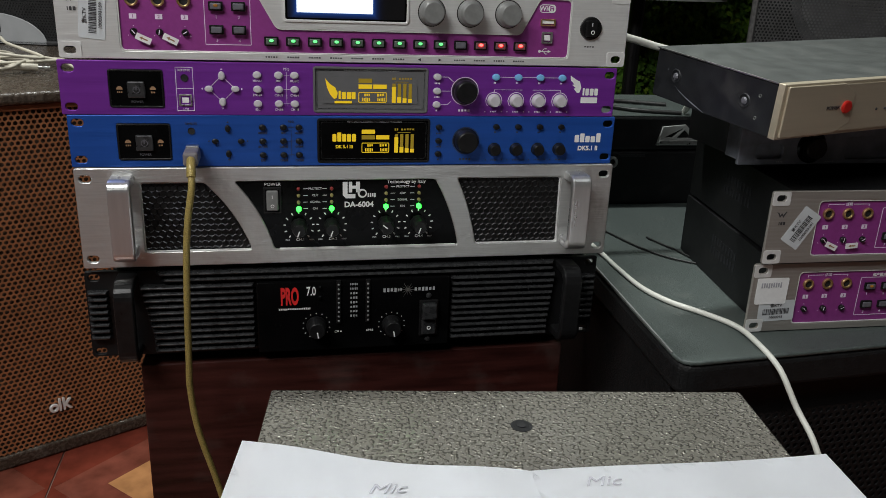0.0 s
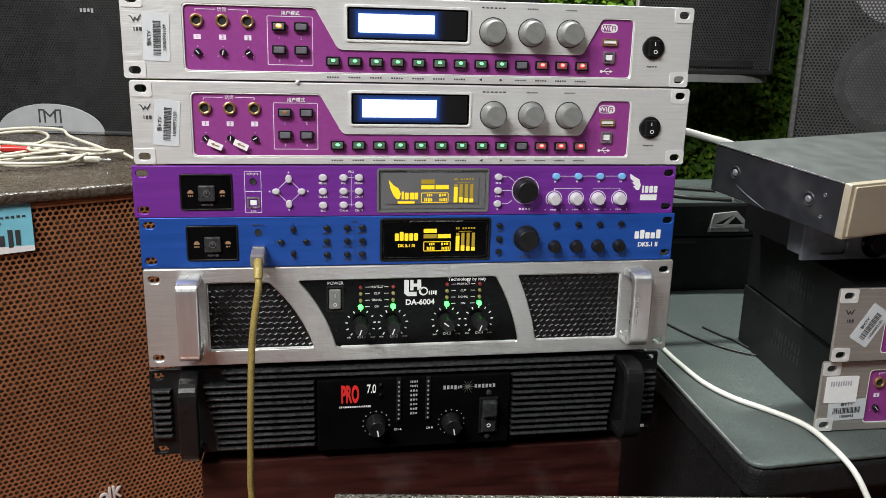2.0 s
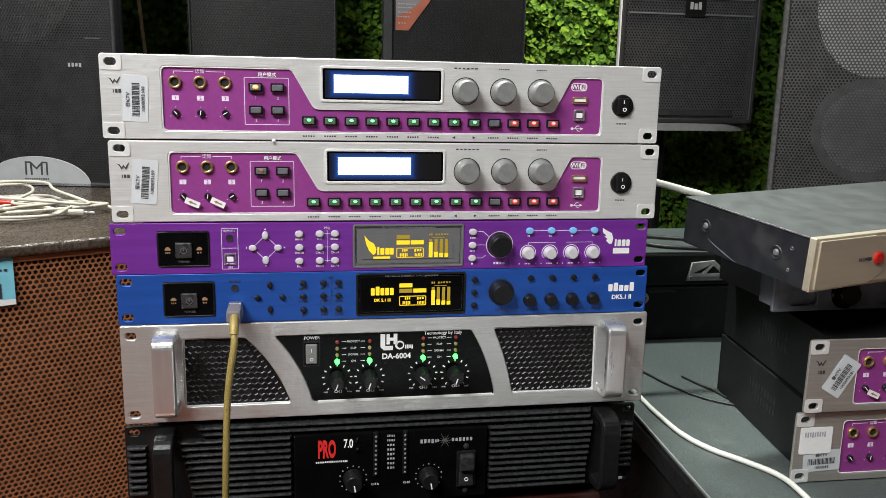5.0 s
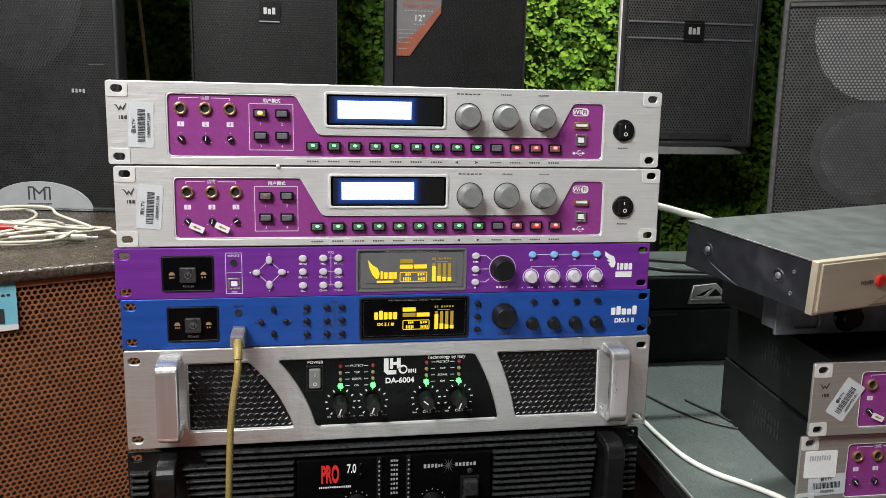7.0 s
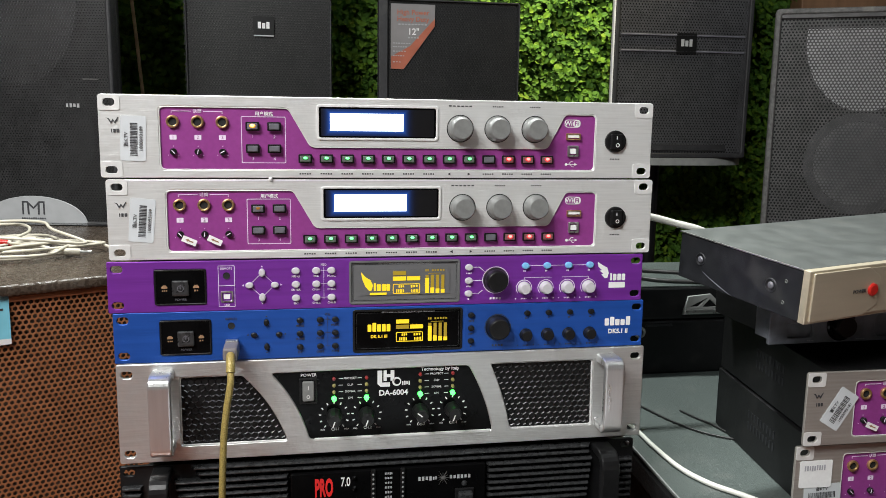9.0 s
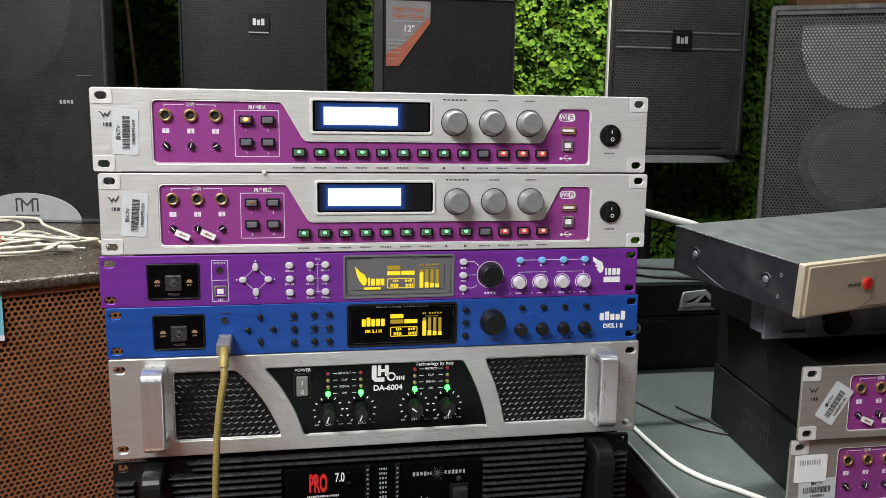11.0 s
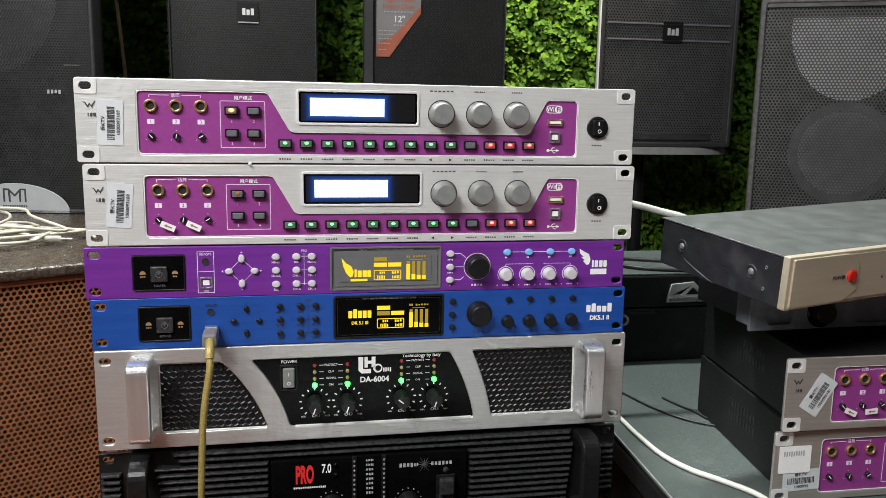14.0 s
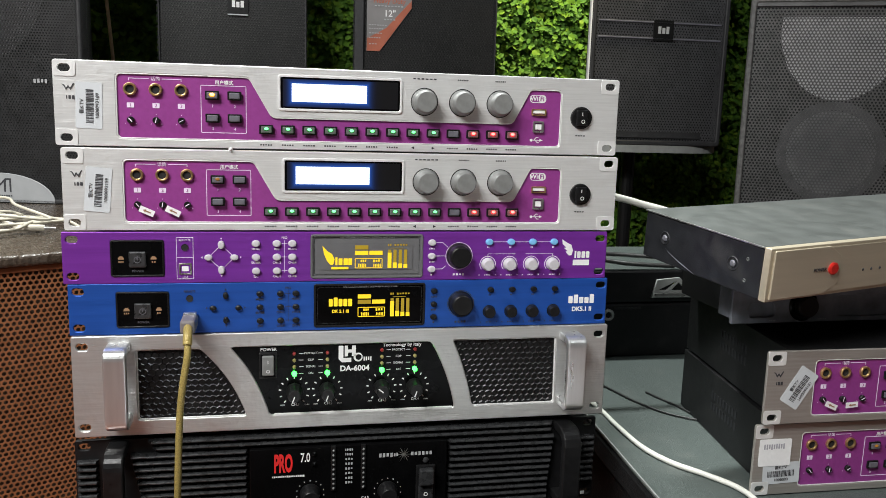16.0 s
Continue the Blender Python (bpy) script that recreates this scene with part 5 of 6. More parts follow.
def rack_handle(x, z0, z1, w, reach, mat, parent, rad=0.012):
    """A bent flat bar standing out from the panel."""
    t = 0.0085
    prof = []
    for (cy, cz, a0) in ((-reach + rad, z1 - rad, 90), (-reach + rad, z0 + rad, 180)):
        for i in range(7):
            a = math.radians(a0 + 90 * i / 6)
            prof.append((cy + rad * math.cos(a), cz + rad * math.sin(a)))
    prof = [(0.0, z1)] + prof + [(0.0, z0)]
    inner = []
    for (cy, cz, a0) in ((-reach + rad, z1 - rad, 90), (-reach + rad, z0 + rad, 180)):
        for i in range(7):
            a = math.radians(a0 + 90 * i / 6)
            r2 = max(0.002, rad - t)
            inner.append((cy + r2 * math.cos(a), cz + r2 * math.sin(a)))
    inner = [(0.0, z1 - t)] + inner + [(0.0, z0 + t)]
    b = bmesh.new()
    L = []
    for sx in (-w / 2, w / 2):
        L.append(([b.verts.new((x + sx, y, z)) for y, z in prof], [b.verts.new((x + sx, y, z)) for y, z in inner]))
    n = len(prof)
    for i in range(n - 1):
        for a, c in ((L[0][0], L[1][0]), (L[1][1], L[0][1])):
            b.faces.new((a[i], a[i + 1], c[i + 1], c[i]))
        b.faces.new((L[0][0][i], L[0][1][i], L[0][1][i + 1], L[0][0][i + 1]))
        b.faces.new((L[1][0][i], L[1][0][i + 1], L[1][1][i + 1], L[1][1][i]))
    bmesh.ops.recalc_face_normals(b, faces=b.faces[:])
    sharp = [e for e in b.edges if len(e.link_faces) == 2 and e.calc_face_angle() > 1.2]
    bmesh.ops.bevel(b, geom=sharp, offset=0.0016, segments=3, affect='EDGES', profile=0.5)
    return part("handle", b, mat, parent, smooth=False)


def power_amp_silver():
    H = 0.0903
    u = thing("power_amplifier", "silver four-channel power amplifier with mesh vents and handles", "amplifier", at=(0.0018, 0.0, 0.0885))
    chassis(u, 0.432, H, 0.30)
    gl = fillet([(-0.189, 0.0138), (-0.189, 0.0768)] + arc_side((-0.136, 0.0768), (-0.097, 0.0138), 0.0045), 0.0022, 3)
    gr = fillet([(0.191, 0.0138), (0.110, 0.0138)] + arc_side((0.110, 0.0138), (0.090, 0.0785), -0.0022)[1:] + [(0.190, 0.0785)], 0.0022, 3)
    cp = fillet(arc_side((-0.077, 0.0135), (-0.1105, 0.0772), -0.0045) + arc_side((0.069, 0.0776), (0.093, 0.0130), 0.0030), 0.003, 3)
    part("front_panel", shape([rrect(-W2, W2, 0, H, 0.002)] + slots((0.0088, H - 0.0095)) + [gl, gr, cp], 0.004, 0.0, 0.0009), M_ALU_E, u, "scuffed brushed aluminium front panel")
    for g in (gl, gr):
        part("mesh_grille", perforated([(x * 1.0, z) for x, z in g], 0.0060, 0.0023, 0.0028, 0.002, 0.0010), M_GRILLE_E, u, "black perforated mesh")
    part("mesh_backing", box(-0.195, 0.195, 0.0102, 0.0108, 0.010, 0.081, 0), M_FOAM, u)
    for g in (gl, gr):
        cx = sum(p[0] for p in g) / len(g)
        cz = sum(p[1] for p in g) / len(g)
        part("edge_trim", shape([[(cx + (x - cx) * 1.012, cz + (z - cz) * 1.02) for x, z in g], [(cx + (x - cx) * 0.985, cz + (z - cz) * 0.975) for x, z in g]], 0.0012, 0.0016, 0.0002), M_ALU_PAD, u)
    c = part("control_panel", shape([[(x, z) for x, z in cp]], 0.001, 0.0022), M_GLOSS, u, "gloss black control panel")
    part("edge_trim", box(-0.073, 0.091, -0.0002, 0.002, 0.0115, 0.0145, 0.0008), M_ALU_PAD, u)
    rack_handle(-0.2025, 0.0125, 0.0845, 0.0185, 0.026, M_CHROME, u, 0.009)
    rack_handle(0.2025, 0.0125, 0.0845, 0.0185, 0.026, M_CHROME, u, 0.009)
    sw = part("rocker_switch", shape(inset(-0.0858, -0.0702, 0.0475, 0.0715, 0.0018, 0.001), 0.003, -0.0006, 0.0005), M_BLACK, u, "grey rocker power switch")
    part("rocker", box(-0.0832, -0.0728, -0.0026, 0.001, 0.0505, 0.0690, 0.0012), M_GREYKNOB, sw)
    part("mark", shape([circle(-0.078, 0.055, 0.0016, 14), circle(-0.078, 0.055, 0.0011, 14), rrect(-0.0783, -0.0777, 0.0618, 0.0650, 0.0002)], 0.0002, -0.0029), M_WHITE, sw)
    part("print", text("POWER", 0.0030, -0.0775, 0.0738, 0.0019), M_WHITE, c)
    part("maker_mark", shape([[(-0.0155, 0.0755), (-0.0112, 0.0755), (-0.0112, 0.0640), (-0.0040, 0.0640), (-0.0040, 0.0600), (-0.0125, 0.0600), (-0.0155, 0.0630)], [(-0.0100, 0.0655), (-0.0070, 0.0655), (-0.0070, 0.0690), (-0.0035, 0.0690), (-0.0035, 0.0655), (0.0, 0.0655), (0.0, 0.0755), (-0.0035, 0.0755), (-0.0035, 0.0718), (-0.0070, 0.0718), (-0.0070, 0.0755), (-0.0100, 0.0755)]], 0.0003, 0.0018), M_WHITE, u, "white maker's mark")
    part("maker_mark", shape([circle(0.0022, 0.0645, 0.0042, 20), circle(0.0026, 0.0645, 0.0027, 20)], 0.0003, 0.0018), M_WHITE, u)
    part("maker_mark", bars([(0.0068, 0.0148, 0.0630, 0.0042, 4)], 0.0019), M_WHITE, u)
    part("print", text("DA-6004", 0.0052, -0.0008, 0.0540, 0.0018, bold=0.00022), M_WHITE, u)
    part("print", text("Technology by Italy", 0.0033, 0.0425, 0.0752, 0.0018, bold=0.00005), M_WHITE, u)
    for gx, xs in ((0, (-0.0550, -0.0255)), (1, (0.0240, 0.0545))):
        mid = sum(xs) / 2
        for row, word in enumerate(("PROTECT", "CLIP", "SIGNAL", "ON")):
            z = 0.0695 - row * 0.0062 + gx * 0.001
            part("print", text(word, 0.0020, mid, z, 0.0018), M_WHITE, u)
            for x in xs:
                lit = row == 3
                mat = (M_REDLED_OFF, M_YELLED_OFF, M_YELLED_OFF, G_GREEN)[row]
                part("led", lathe([(0.0006, -0.0012), (0.0014, -0.0004), (0.0016, 0.0022)] if not lit else [(0.0010, -0.0020), (0.0022, -0.0008), (0.0024, 0.0022)], 14, x, z), mat, u, "glowing green led" if lit else "")
                sgn = 1 if x < mid else -1
                part("tick", box(x + sgn * 0.0062 - 0.002, x + sgn * 0.0062 + 0.002, 0.0018, 0.0021, z - 0.0002, z + 0.0002, 0), M_WHITE, u)
        for i, x in enumerate(xs):
            z = 0.0345 + gx * 0.0008
            kn = part("level_knob", lathe([(0.0052, -0.014), (0.0062, -0.0125), (0.0070, -0.002), (0.0078, 0.0018)], 10, 0, 0), M_BLACK, u, at=(x, 0, z))
            kn.rotation_euler = (0, math.radians(20 if not (gx == 1 and i == 0) else 128), 0)
            part("pointer", box(-0.0005, 0.0005, -0.0144, -0.0139, -0.0056, 0.0, 0), M_WHITE, kn)
            for a in range(-140, 141, 28):
                rr = 0.0128
                tk = part("tick", cached("tick", lambda: box(-0.0005, 0.0005, 0.0018, 0.0021, -0.0011, 0.0011, 0)), M_WHITE, u)
                tk.matrix_basis = pose(x + rr * math.sin(math.radians(a)), 0, z + rr * math.cos(math.radians(a)), 0, a, 0)
            part("print", text("CH.%d" % (i + 1 + 2 * gx), 0.0026, x + 0.001, z - 0.0128, 0.0018), M_WHITE, u)
            part("print", text("min", 0.0019, x - 0.0105, z - 0.0128, 0.0018), M_WHITE, u)
            part("print", text("max", 0.0019, x + 0.0112, z - 0.0128, 0.0018), M_WHITE, u)
    return u


unit_e = power_amp_silver()


def power_amp_black():
    u = thing("power_amplifier", "black finned power amplifier with red lettering on a cabinet", "amplifier", at=(-0.001, 0.006, 0.0))
    part("chassis", box(-0.216, 0.216, 0.004, 0.33, -0.002, 0.084, 0.001), M_CHASSIS, u)
    part("front_panel", shape([rrect(-0.2405, 0.2405, 0.0, 0.0835, 0.002)] + slots((0.0055, 0.0775)), 0.004, 0.0, 0.0006), M_CHASSIS, u)

    def fin(x0, x1, z, reach, cut0=0.004, cut1=0.004):
        b = bmesh.new()
        hz = 0.0013
        a = [b.verts.new(p) for p in ((x0, 0.0, z - hz * 1.3), (x1, 0.0, z - hz * 1.3), (x1, 0.0, z + hz * 1.3), (x0, 0.0, z + hz * 1.3))]
        rings = [a]
        for back, lo, hi in ((0.82, -1.0, 1.05), (0.95, -0.75, 0.6), (1.0, -0.4, 0.05)):
            y, c0, c1 = -reach * back, cut0 * back, cut1 * back
            rings.append([b.verts.new(p) for p in ((x0 + c0, y, z + hz * lo), (x1 - c1, y, z + hz * lo), (x1 - c1, y, z + hz * hi), (x0 + c0, y, z + hz * hi))])
        b.faces.new(rings[-1])
        for r0, r1 in zip(rings, rings[1:]):
            for i in range(4):
                j = (i + 1) % 4
                b.faces.new((r0[i], r0[j], r1[j], r1[i]))
        bmesh.ops.recalc_face_normals(b, faces=b.faces[:])
        return b
    for i in range(2):
        part("fin", fin(-0.180 + 0.004 * i, 0.196, 0.0805 - 0.0058 * i, 0.007), M_FIN, u)
    for i in range(11):
        z = 0.0680 - 0.0062 * i
        part("fin", fin(-0.195 + 0.0012 * min(i, 8), -0.0925, z, 0.008, 0.002, 0.003), M_FIN, u)
        part("fin", fin(0.0905, 0.197 - 0.0006 * min(i, 8), z, 0.008, 0.003, 0.002), M_FIN, u)
    for i in range(8):
        z = 0.0640 - 0.0062 * i
        for sx in (-1, 1):
            x0, x1 = sorted((sx * 0.2395, sx * 0.2210))
            part("fin", fin(x0, x1, z, 0.006, 0.002, 0.002), M_FIN, u)
    c = part("control_panel", shape([fillet([(-0.092, 0.0), (0.0895, 0.0), (0.0895, 0.0705), (-0.092, 0.0705)], 0.001)], 0.009, -0.009, 0.0008), M_GLOSS, u, "flat black control panel")
    for x in (-0.0170, 0.0105):
        part("meter_strip", box(x - 0.0022, x + 0.0022, -0.0108, -0.0088, 0.027, 0.0715, 0.0008), M_BLACK, c)
        for i in range(9):
            part("led", cached("led9", lambda: lathe([(0.0005, -0.0122), (0.0011, -0.0112), (0.0011, -0.0105)], 10)), M_GREYKNOB, c, at=(x, 0, 0.0300 + 0.0046 * i))
    part("print", bars([(-0.0065, 0.0010, 0.0665 - 0.0046 * i, 0.0024, 5 if i < 2 else 3) for i in range(8)], -0.0093), M_LOGOGREY, c)
    part("print", text("PRO", 0.0168, -0.0622, 0.0555, -0.0096, bold=0.0010, wide=0.37), M_RED, c, "red lettering")
    part("print", text("7.0", 0.0088, -0.0425, 0.0605, -0.0094, wide=0.6, bold=0.0002), M_WHITE, c)
    part("print", bars([(-0.0725, -0.0430, 0.0435, 0.0020, 18)], -0.0093), M_WHITE, c)
    part("maker_mark", bars([(0.0245, 0.0385, 0.0592, 0.0044, 4), (0.0385, 0.0432, 0.0590, 0.0036, 2), (0.0545, 0.0755, 0.0592, 0.0040, 6)], -0.0093), M_LOGOGREY, c, "grey maker's lettering as bars")
    star = []
    for i in range(24):
        r = (0.0085 if i % 4 == 0 else 0.006) if i % 2 == 0 else 0.0012
        star.append((0.0485 + r * math.cos(math.pi * i / 12), 0.0590 + r * math.sin(math.pi * i / 12)))
    part("maker_mark", shape([star], 0.0002, -0.0095), M_STEEL, c)
    for x, z in ((-0.038, 0.0255), (0.0335, 0.0235)):
        k = knob(x, z, 0.0085, 0.014, M_BLACK, c, "level_knob", 190)
        k.location.y = -0.009
        for a in range(-150, 151, 25):
            tk = part("tick", cached("dot", lambda: shape([circle(0, 0, 0.0006, 8)], 0.0002, -0.0093)), M_LOGOGREY, c)
            tk.location = (x + 0.0125 * math.sin(math.radians(a)), 0, z + 0.0125 * math.cos(math.radians(a)))
    part("print", text("CH A", 0.0022, -0.0175, 0.0185, -0.0094), M_WHITE, c)
    part("print", text("CH B", 0.0022, 0.0125, 0.0185, -0.0094), M_WHITE, c)
    sw = part("rocker_switch", box(0.0600, 0.0785, -0.0115, -0.0088, 0.0105, 0.0480, 0.0012), M_BLACK, c, "large black rocker switch")
    rk = part("rocker", box(0.0622, 0.0763, -0.0185, -0.0110, 0.030, 0.0460, 0.0018), M_FIN, sw)
    part("rocker", box(0.0622, 0.0763, -0.0135, -0.0110, 0.0125, 0.0298, 0.0012), M_FIN, sw)
    part("mark", shape([circle(0.0692, 0.0200, 0.0020, 16), circle(0.0692, 0.0200, 0.0012, 16)], 0.0002, -0.0138), M_WHITE, sw)
    for z in (0.0520, 0.0065):
        part("screw", lathe([(0.0012, -0.0105), (0.0026, -0.0098), (0.0028, -0.009)], 14, 0.0692, z), M_FIN, c)
    for i, z in enumerate((0.064, 0.054)):
        part("screw", lathe([(0.001, -0.0112), (0.0022, -0.0100), (0.0024, -0.009)], 12, -0.0345, z), M_GLOSS, c)
    rack_handle(-0.204, 0.003, 0.0815, 0.0165, 0.032, M_BLACK, u, 0.015)
    rack_handle(0.206, 0.003, 0.0815, 0.0175, 0.032, M_BLACK, u, 0.015)
    part("paint_chip", box(0.2285, 0.2325, -0.0008, -0.0001, 0.003, 0.0062, 0.0003), M_WHITE, u)
    for x in (-0.17, 0.17):
        for y in (0.04, 0.28):
            part("foot", lathe([(0.012, -0.0178), (0.014, -0.016), (0.014, -0.002)], 18, x, y, axis='z'), M_BLACK, u)
    # feet and rail that carry the unit above
    part("top_rail", box(-0.20, 0.20, 0.02, 0.28, 0.0842, 0.0900, 0.0005), M_CHASSIS, u)
    return u


unit_f = power_amp_black()

# ---------------------------------------------------------------- near speaker top with papers
near = thing("speaker_cabinet", "speaker cabinet with a hammered silver-brown painted top", "loudspeaker", at=(0.3095, -0.162, FLOOR), turn=-7.6)
NH = 0.02 - FLOOR
part("cabinet", box(-0.394, 0.0, -0.40, 0.0, 0.0, NH - 0.006, 0.003), M_BODY, near)
part("top", box(-0.394, 0.0, -0.40, 0.0, NH - 0.0058, NH, 0.0025), M_HAMMER, near, "hammered silver-brown painted top")
sc = part("socket", lathe([(0.0075, NH - 0.0035), (0.0085, NH + 0.0004)], 24, -0.196, -0.056, axis='z'), M_CHASSIS, near, "recessed dark fixing hole")
part("ring", lathe([(0.002, NH - 0.003), (0.0035, NH + 0.0012)], 16, -0.196, -0.056, axis='z'), M_FOAM, sc)


def sheet(outline, lift):
    """A slightly curled paper: a grid cut to a rectangle with its corners lifted."""
    b = bmesh.new()
    n, m = 26, 18
    (ax, ay), (bx, by), (cx, cy), (dx, dy) = outline
    grid = []
    for i in range(n + 1):
        row = []
        for j in range(m + 1):
            u, v = i / n, j / m
            x = (ax * (1 - u) + bx * u) * (1 - v) + (dx * (1 - u) + cx * u) * v
            y = (ay * (1 - u) + by * u) * (1 - v) + (dy * (1 - u) + cy * u) * v
            row.append(b.verts.new((x, y, lift(u, v))))
        grid.append(row)
    for i in range(n):
        for j in range(m):
            b.faces.new((grid[i][j], grid[i + 1][j], grid[i + 1][j + 1], grid[i][j + 1]))
    bmesh.ops.solidify(b, geom=b.faces[:], thickness=0.0003)
    return b


def curl(u, v):
    return 0.0215 + 0.022 * max(0.0, 0.35 - u) ** 1.5 * (1 - v) + 0.002 * math.sin(u * 9) * (1 - v) + 0.0015 * (1 - v)


paper = part("paper_sheet", sheet([(-0.101, -0.196), (0.106, -0.259), (0.09, -0.46), (-0.145, -0.44)], curl), M_PAPER, None, smooth=True)
tagged(paper, "curled white paper sheet with pencil notes", "paper", "papers on the near speaker")
paper2 = part("paper_sheet", sheet([(0.095, -0.2555), (0.321, -0.2625), (0.300, -0.46), (0.085, -0.46)], lambda u, v: 0.0232 + 0.0015 * math.sin(u * 5 + 1) * (1 - v)), M_PAPER, None, smooth=True)
tagged(paper2, "flat white paper sheet with pencil notes", "paper", "papers on the near speaker")


def note(s, x, y, z, size, parent):
    """Slanted pencil writing lying on the sheet."""
    me = text(s, size, 0, 0, 0.0, wide=1.25)
    for v in me.vertices:
        v.co.x += 0.45 * v.co.z
    o = part("handwriting", me, M_PENCIL, parent)
    o.matrix_basis = pose(x, y, z, -88, 0, -4)
    return o


note("Mic", -0.004, -0.259, 0.0221, 0.0105, paper)
note("Mic", 0.142, -0.275, 0.0250, 0.0105, paper2)

# ---------------------------------------------------------------- cables
plug = thing("usb_cable", "yellowish translucent usb cable with a grey plug", "cable", at=(0, 0, 0))
part("plug", box(-0.1475, -0.1352, -0.028, -0.0015, 0.1862, 0.1980, 0.0022), M_GREYPLUG, plug, "grey moulded usb plug")
part("shell", box(-0.1468, -0.1360, -0.0072, -0.0012, 0.1900, 0.1992, 0.0008), M_STEEL, plug, "bright metal plug shell")
part("strain_relief", tube([(-0.141, -0.026, 0.192), (-0.1405, -0.034, 0.187), (-0.1405, -0.038, 0.180)], 0.0038, 6), M_YELLOWCABLE, plug)
part("cord", tube([(-0.1410, -0.034, 0.187), (-0.1405, -0.040, 0.172), (-0.1445, -0.042, 0.147), (-0.1475, -0.043, 0.118), (-0.150, -0.045, 0.064), (-0.1515, -0.045, 0.018), (-0.152, -0.045, -0.012), (-0.147, -0.045, -0.056), (-0.1285, -0.045, -0.137), (-0.115, -0.05, -0.25), (-0.14, -0.08, FLOOR + 0.004)], 0.0029), M_YELLOWCABLE, plug)

wc = part("power_cable", tube([(0.24, 0.32, 0.06), (0.288, 0.22, 0.045), (0.301, 0.14, 0.0372), (0.301, 0.09, 0.0370), (0.304, 0.031, 0.0370), (0.317, -0.009, 0.0370), (0.3375, -0.039, 0.0370), (0.3535, -0.070, 0.0372), (0.3535, -0.106, 0.0385), (0.357, -0.143, 0.029), (0.366, -0.164, 0.001), (0.3725, -0.188, -0.022), (0.378, -0.21, -0.06), (0.385, -0.24, -0.15), (0.39, -0.25, FLOOR + 0.004)], 0.0027), M_WHITECABLE, None)
tagged(wc, "thick white cable running over the stage speaker", "cable")

for pts in (((0.315, 0.30, 0.0358), (0.340, 0.222, 0.0358), (0.355, 0.168, 0.0358), (0.374, 0.127, 0.0358), (0.397, 0.103, 0.0358), (0.42, 0.09, 0.0358)),
            ((0.384, 0.195, 0.0358), (0.392, 0.168, 0.0358), (0.40, 0.146, 0.0358), (0.405, 0.12, 0.0358))):
    bc = part("black_wire", tube(pts, 0.0012), M_BLACKCABLE, None)
    tagged(bc, "thin black wire lying on the stage speaker", "cable", "thin black wires")
gc = part("grey_cable", tube([(0.20, 0.2, 0.289), (0.30, 0.2, 0.285), (0.333, 0.2, 0.279), (0.365, 0.2, 0.271), (0.402, 0.2, 0.261), (0.46, 0.24, 0.235), (0.50, 0.36, 0.167)], 0.0045), M_WHITECABLE, None)
tagged(gc, "pale grey cable running behind the rack to the receiver", "cable")
for pts in (((0.20, 0.24, 0.15), (0.28, 0.32, 0.166), (0.365, 0.385, 0.1660), (0.395, 0.440, 0.1658), (0.430, 0.450, 0.1658), (0.50, 0.42, 0.1658)),
            ((0.20, 0.25, 0.16), (0.29, 0.36, 0.168), (0.380, 0.410, 0.1660), (0.43, 0.372, 0.1656), (0.49, 0.350, 0.1656))):
    bk = part("black_wire", tube(pts, 0.0028), M_BLACKCABLE, None)
    tagged(bk, "black lead running behind the rack units", "cable", "black leads behind the rack")

# white cable coil on the brown speaker
coil = thing("cable_coil", "tangled white audio cable with a red plug on the brown speaker", "cable", at=(-0.535, 0.628, FLOOR + 0.528))
cr = random.Random(14)
pts = []
for loop in range(8):
    ox, oy = cr.uniform(-0.035, 0.030), cr.uniform(-0.045, 0.020)
    ra, rb = cr.uniform(0.075, 0.125), cr.uniform(0.050, 0.125)
    lean, tall, ph = cr.uniform(0, 6.28), cr.uniform(0.006, 0.036), cr.uniform(-0.6, 0.6)
    for k in range(9):
        a = 0.698 * k + ph
        pts.append((ox + ra * math.cos(a), oy + rb * math.sin(a), 0.0035 + 0.0016 * loop + tall * (0.5 + 0.5 * math.sin(a + lean))))
pts += [(0.10, -0.02, 0.020), (0.145, 0.005, 0.012), (0.170, -0.012, 0.004)]
part("cord", tube(pts, 0.0023, 6), M_CREAMCABLE, coil)
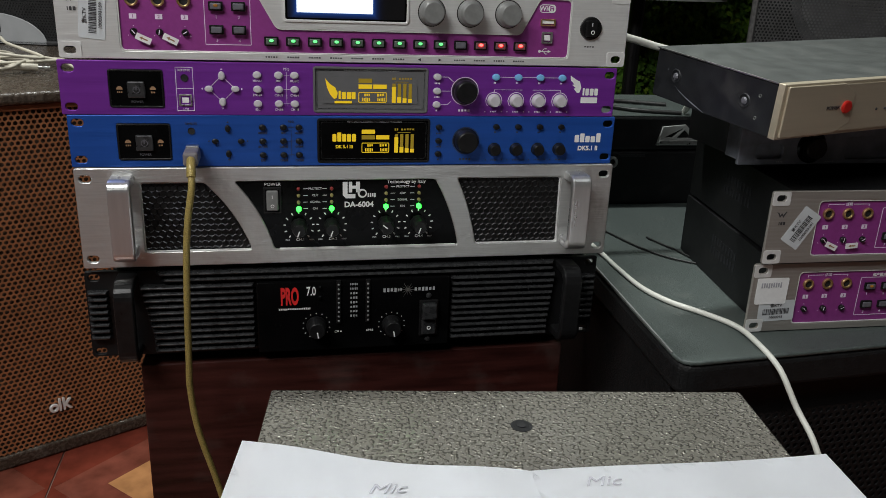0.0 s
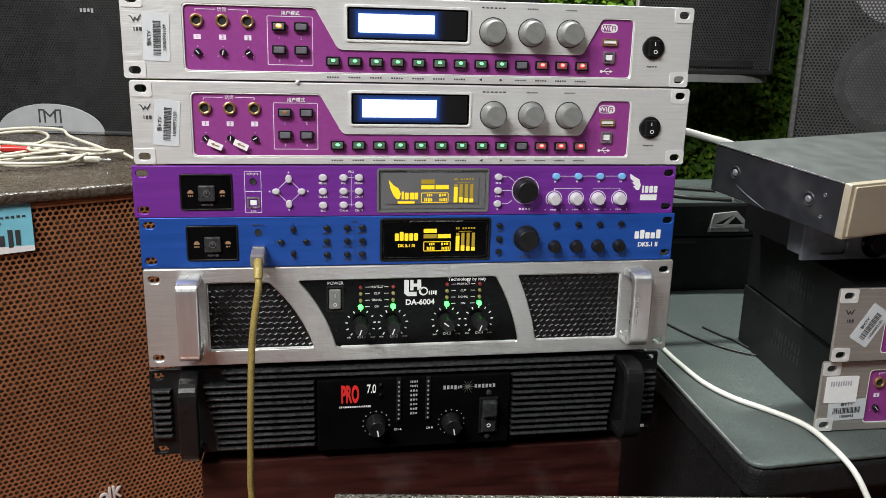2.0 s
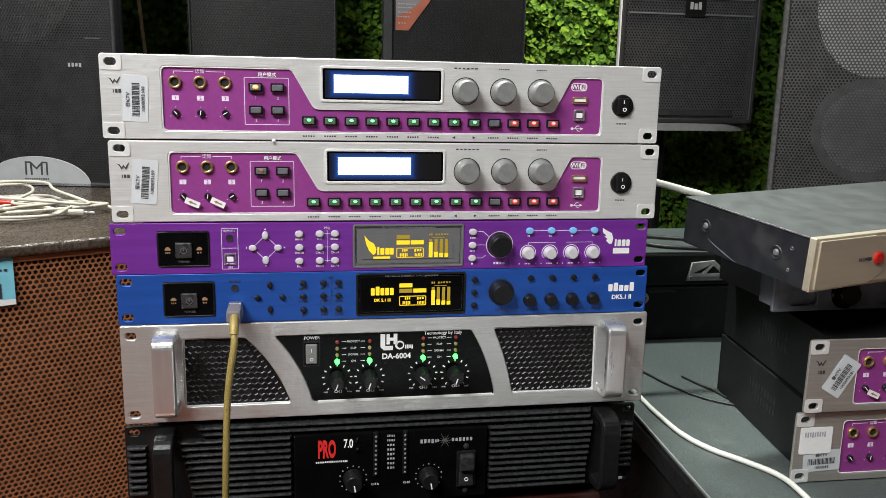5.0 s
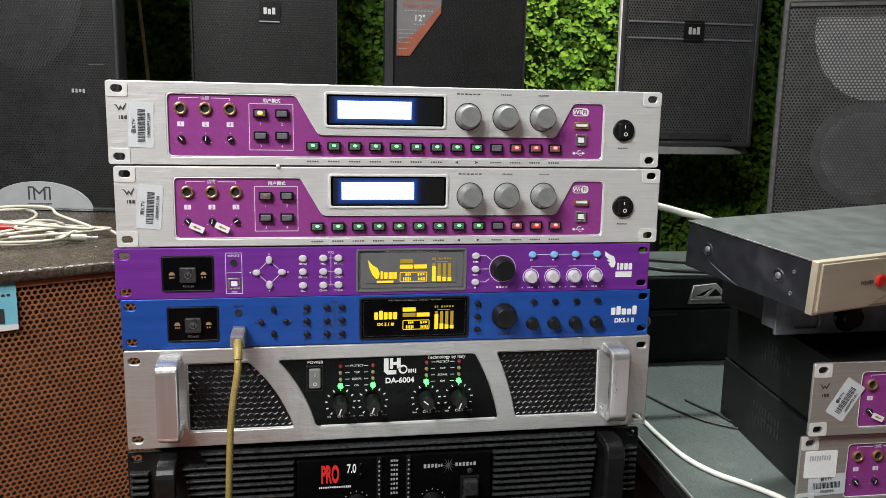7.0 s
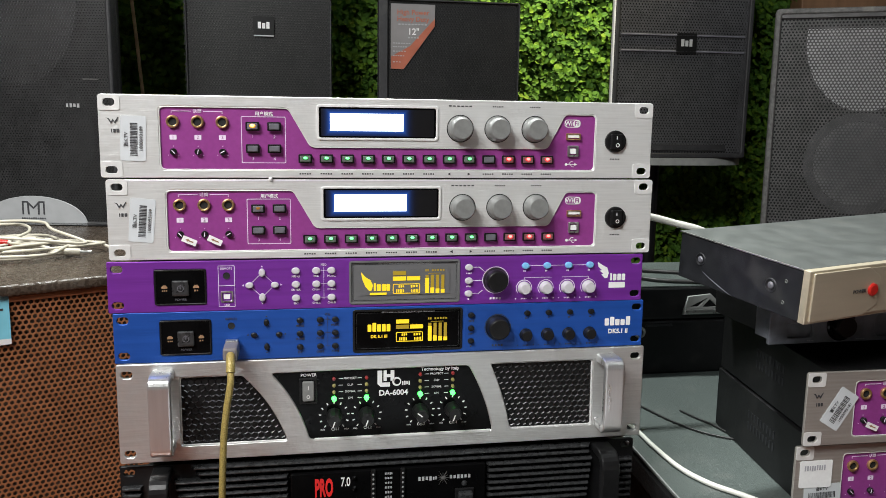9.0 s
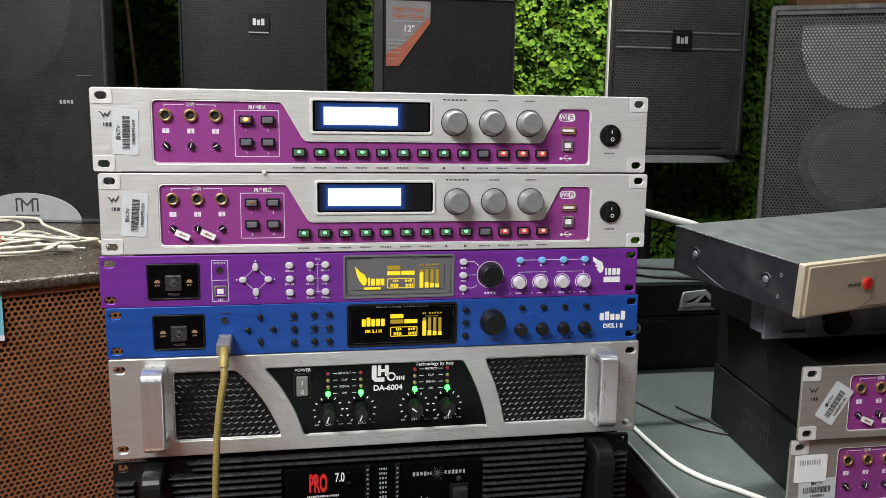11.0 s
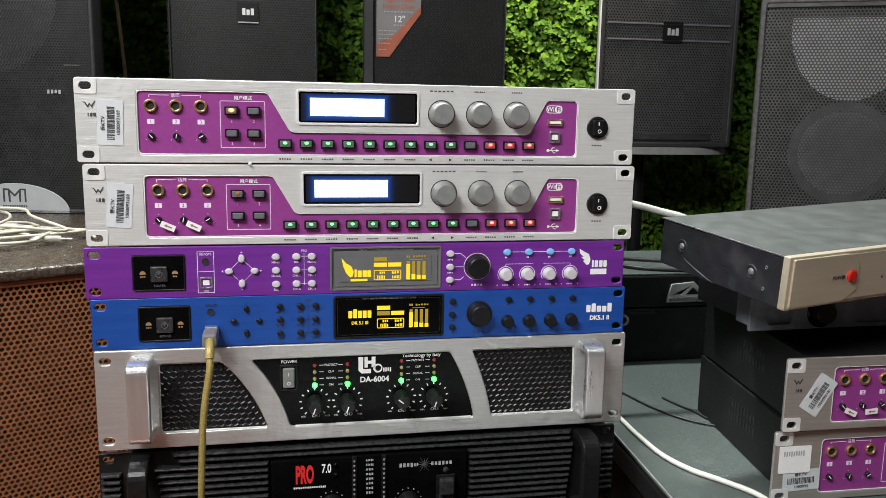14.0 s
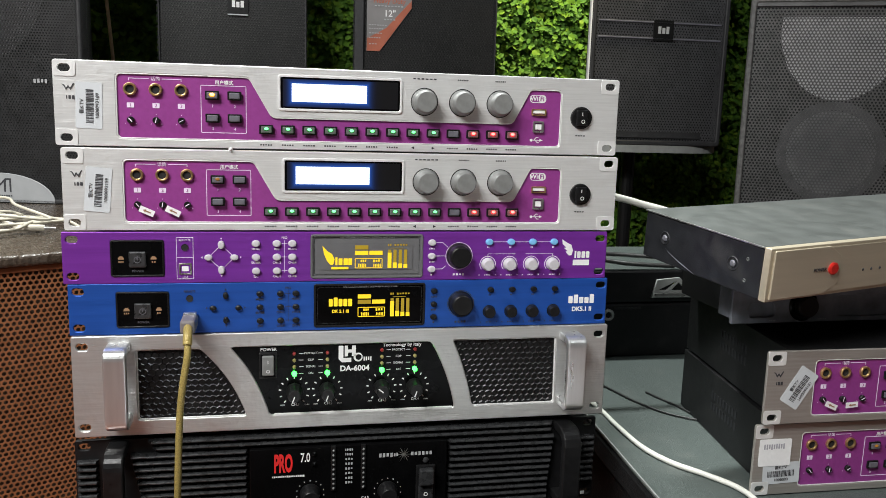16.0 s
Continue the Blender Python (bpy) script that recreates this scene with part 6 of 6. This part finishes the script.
part("plug", tube([(0.088, -0.062, 0.010), (0.113, -0.058, 0.010), (0.130, -0.055, 0.009)], 0.0050, 3), M_CREAMCABLE, coil)
part("plug_tip", tube([(0.130, -0.055, 0.009), (0.145, -0.052, 0.008)], 0.0024, 2), M_STEEL, coil)
part("red_plug", tube([(-0.002, -0.062, 0.026), (0.018, -0.060, 0.026), (0.038, -0.058, 0.024)], 0.0055, 3), M_REDBTN, coil, "red plug")

# ---------------------------------------------------------------- floor tiles
TS = 0.30


def flat_piece(pts, top, name, mat):
    b = slab(pts, top - 0.006, top, 0.0006)
    me = bpy.data.meshes.new(name)
    b.to_mesh(me)
    b.free()
    me.materials.append(mat)
    return me


h = TS / 2 - 0.0012
tile = flat_piece([(-h, -h), (h, -h), (h, h), (-h, h)], 0.0, "tile", M_TILE_RED)
ring = flat_piece([(-0.145, 0), (0, -0.145), (0.145, 0), (0, 0.145)], 0.0003, "diamond", M_TILE_DARK)
core = flat_piece([(-0.074, 0), (0, -0.074), (0.074, 0), (0, 0.074)], 0.0006, "diamond", M_TILE_TAN)
for i in range(-5, 6):
    for j in range(-6, 5):
        x, y = -0.241 + TS * i, 0.320 + TS * j
        for name, me in (("tile", tile), ("diamond", ring), ("diamond", core)):
            t = new(name, me)
            t.parent = floor
            t.matrix_basis = pose(x, y, FLOOR - 0.0009)

# the rest of the floor, out to the walls
far = [(-0.241 + TS * i, 0.320 + TS * j) for i in range(-6, 10) for j in range(-8, 5) if not (-5 <= i <= 5 and -6 <= j <= 4)]
for name, me in (("tile", tile), ("diamond", ring), ("diamond", core)):
    vs = [v.co.copy() for v in me.vertices]
    fs = [tuple(p.vertices) for p in me.polygons]
    rest = bpy.data.meshes.new("far_" + name)
    rest.from_pydata([(v.x + x, v.y + y, v.z) for x, y in far for v in vs], [], [tuple(k + n * len(vs) for k in f) for n in range(len(far)) for f in fs])
    rest.materials.append(me.materials[0])
    t = new(name, rest)
    t.parent = floor
    t.matrix_basis = pose(0, 0, FLOOR - 0.0009)
    tagged(t, kind="stuff")
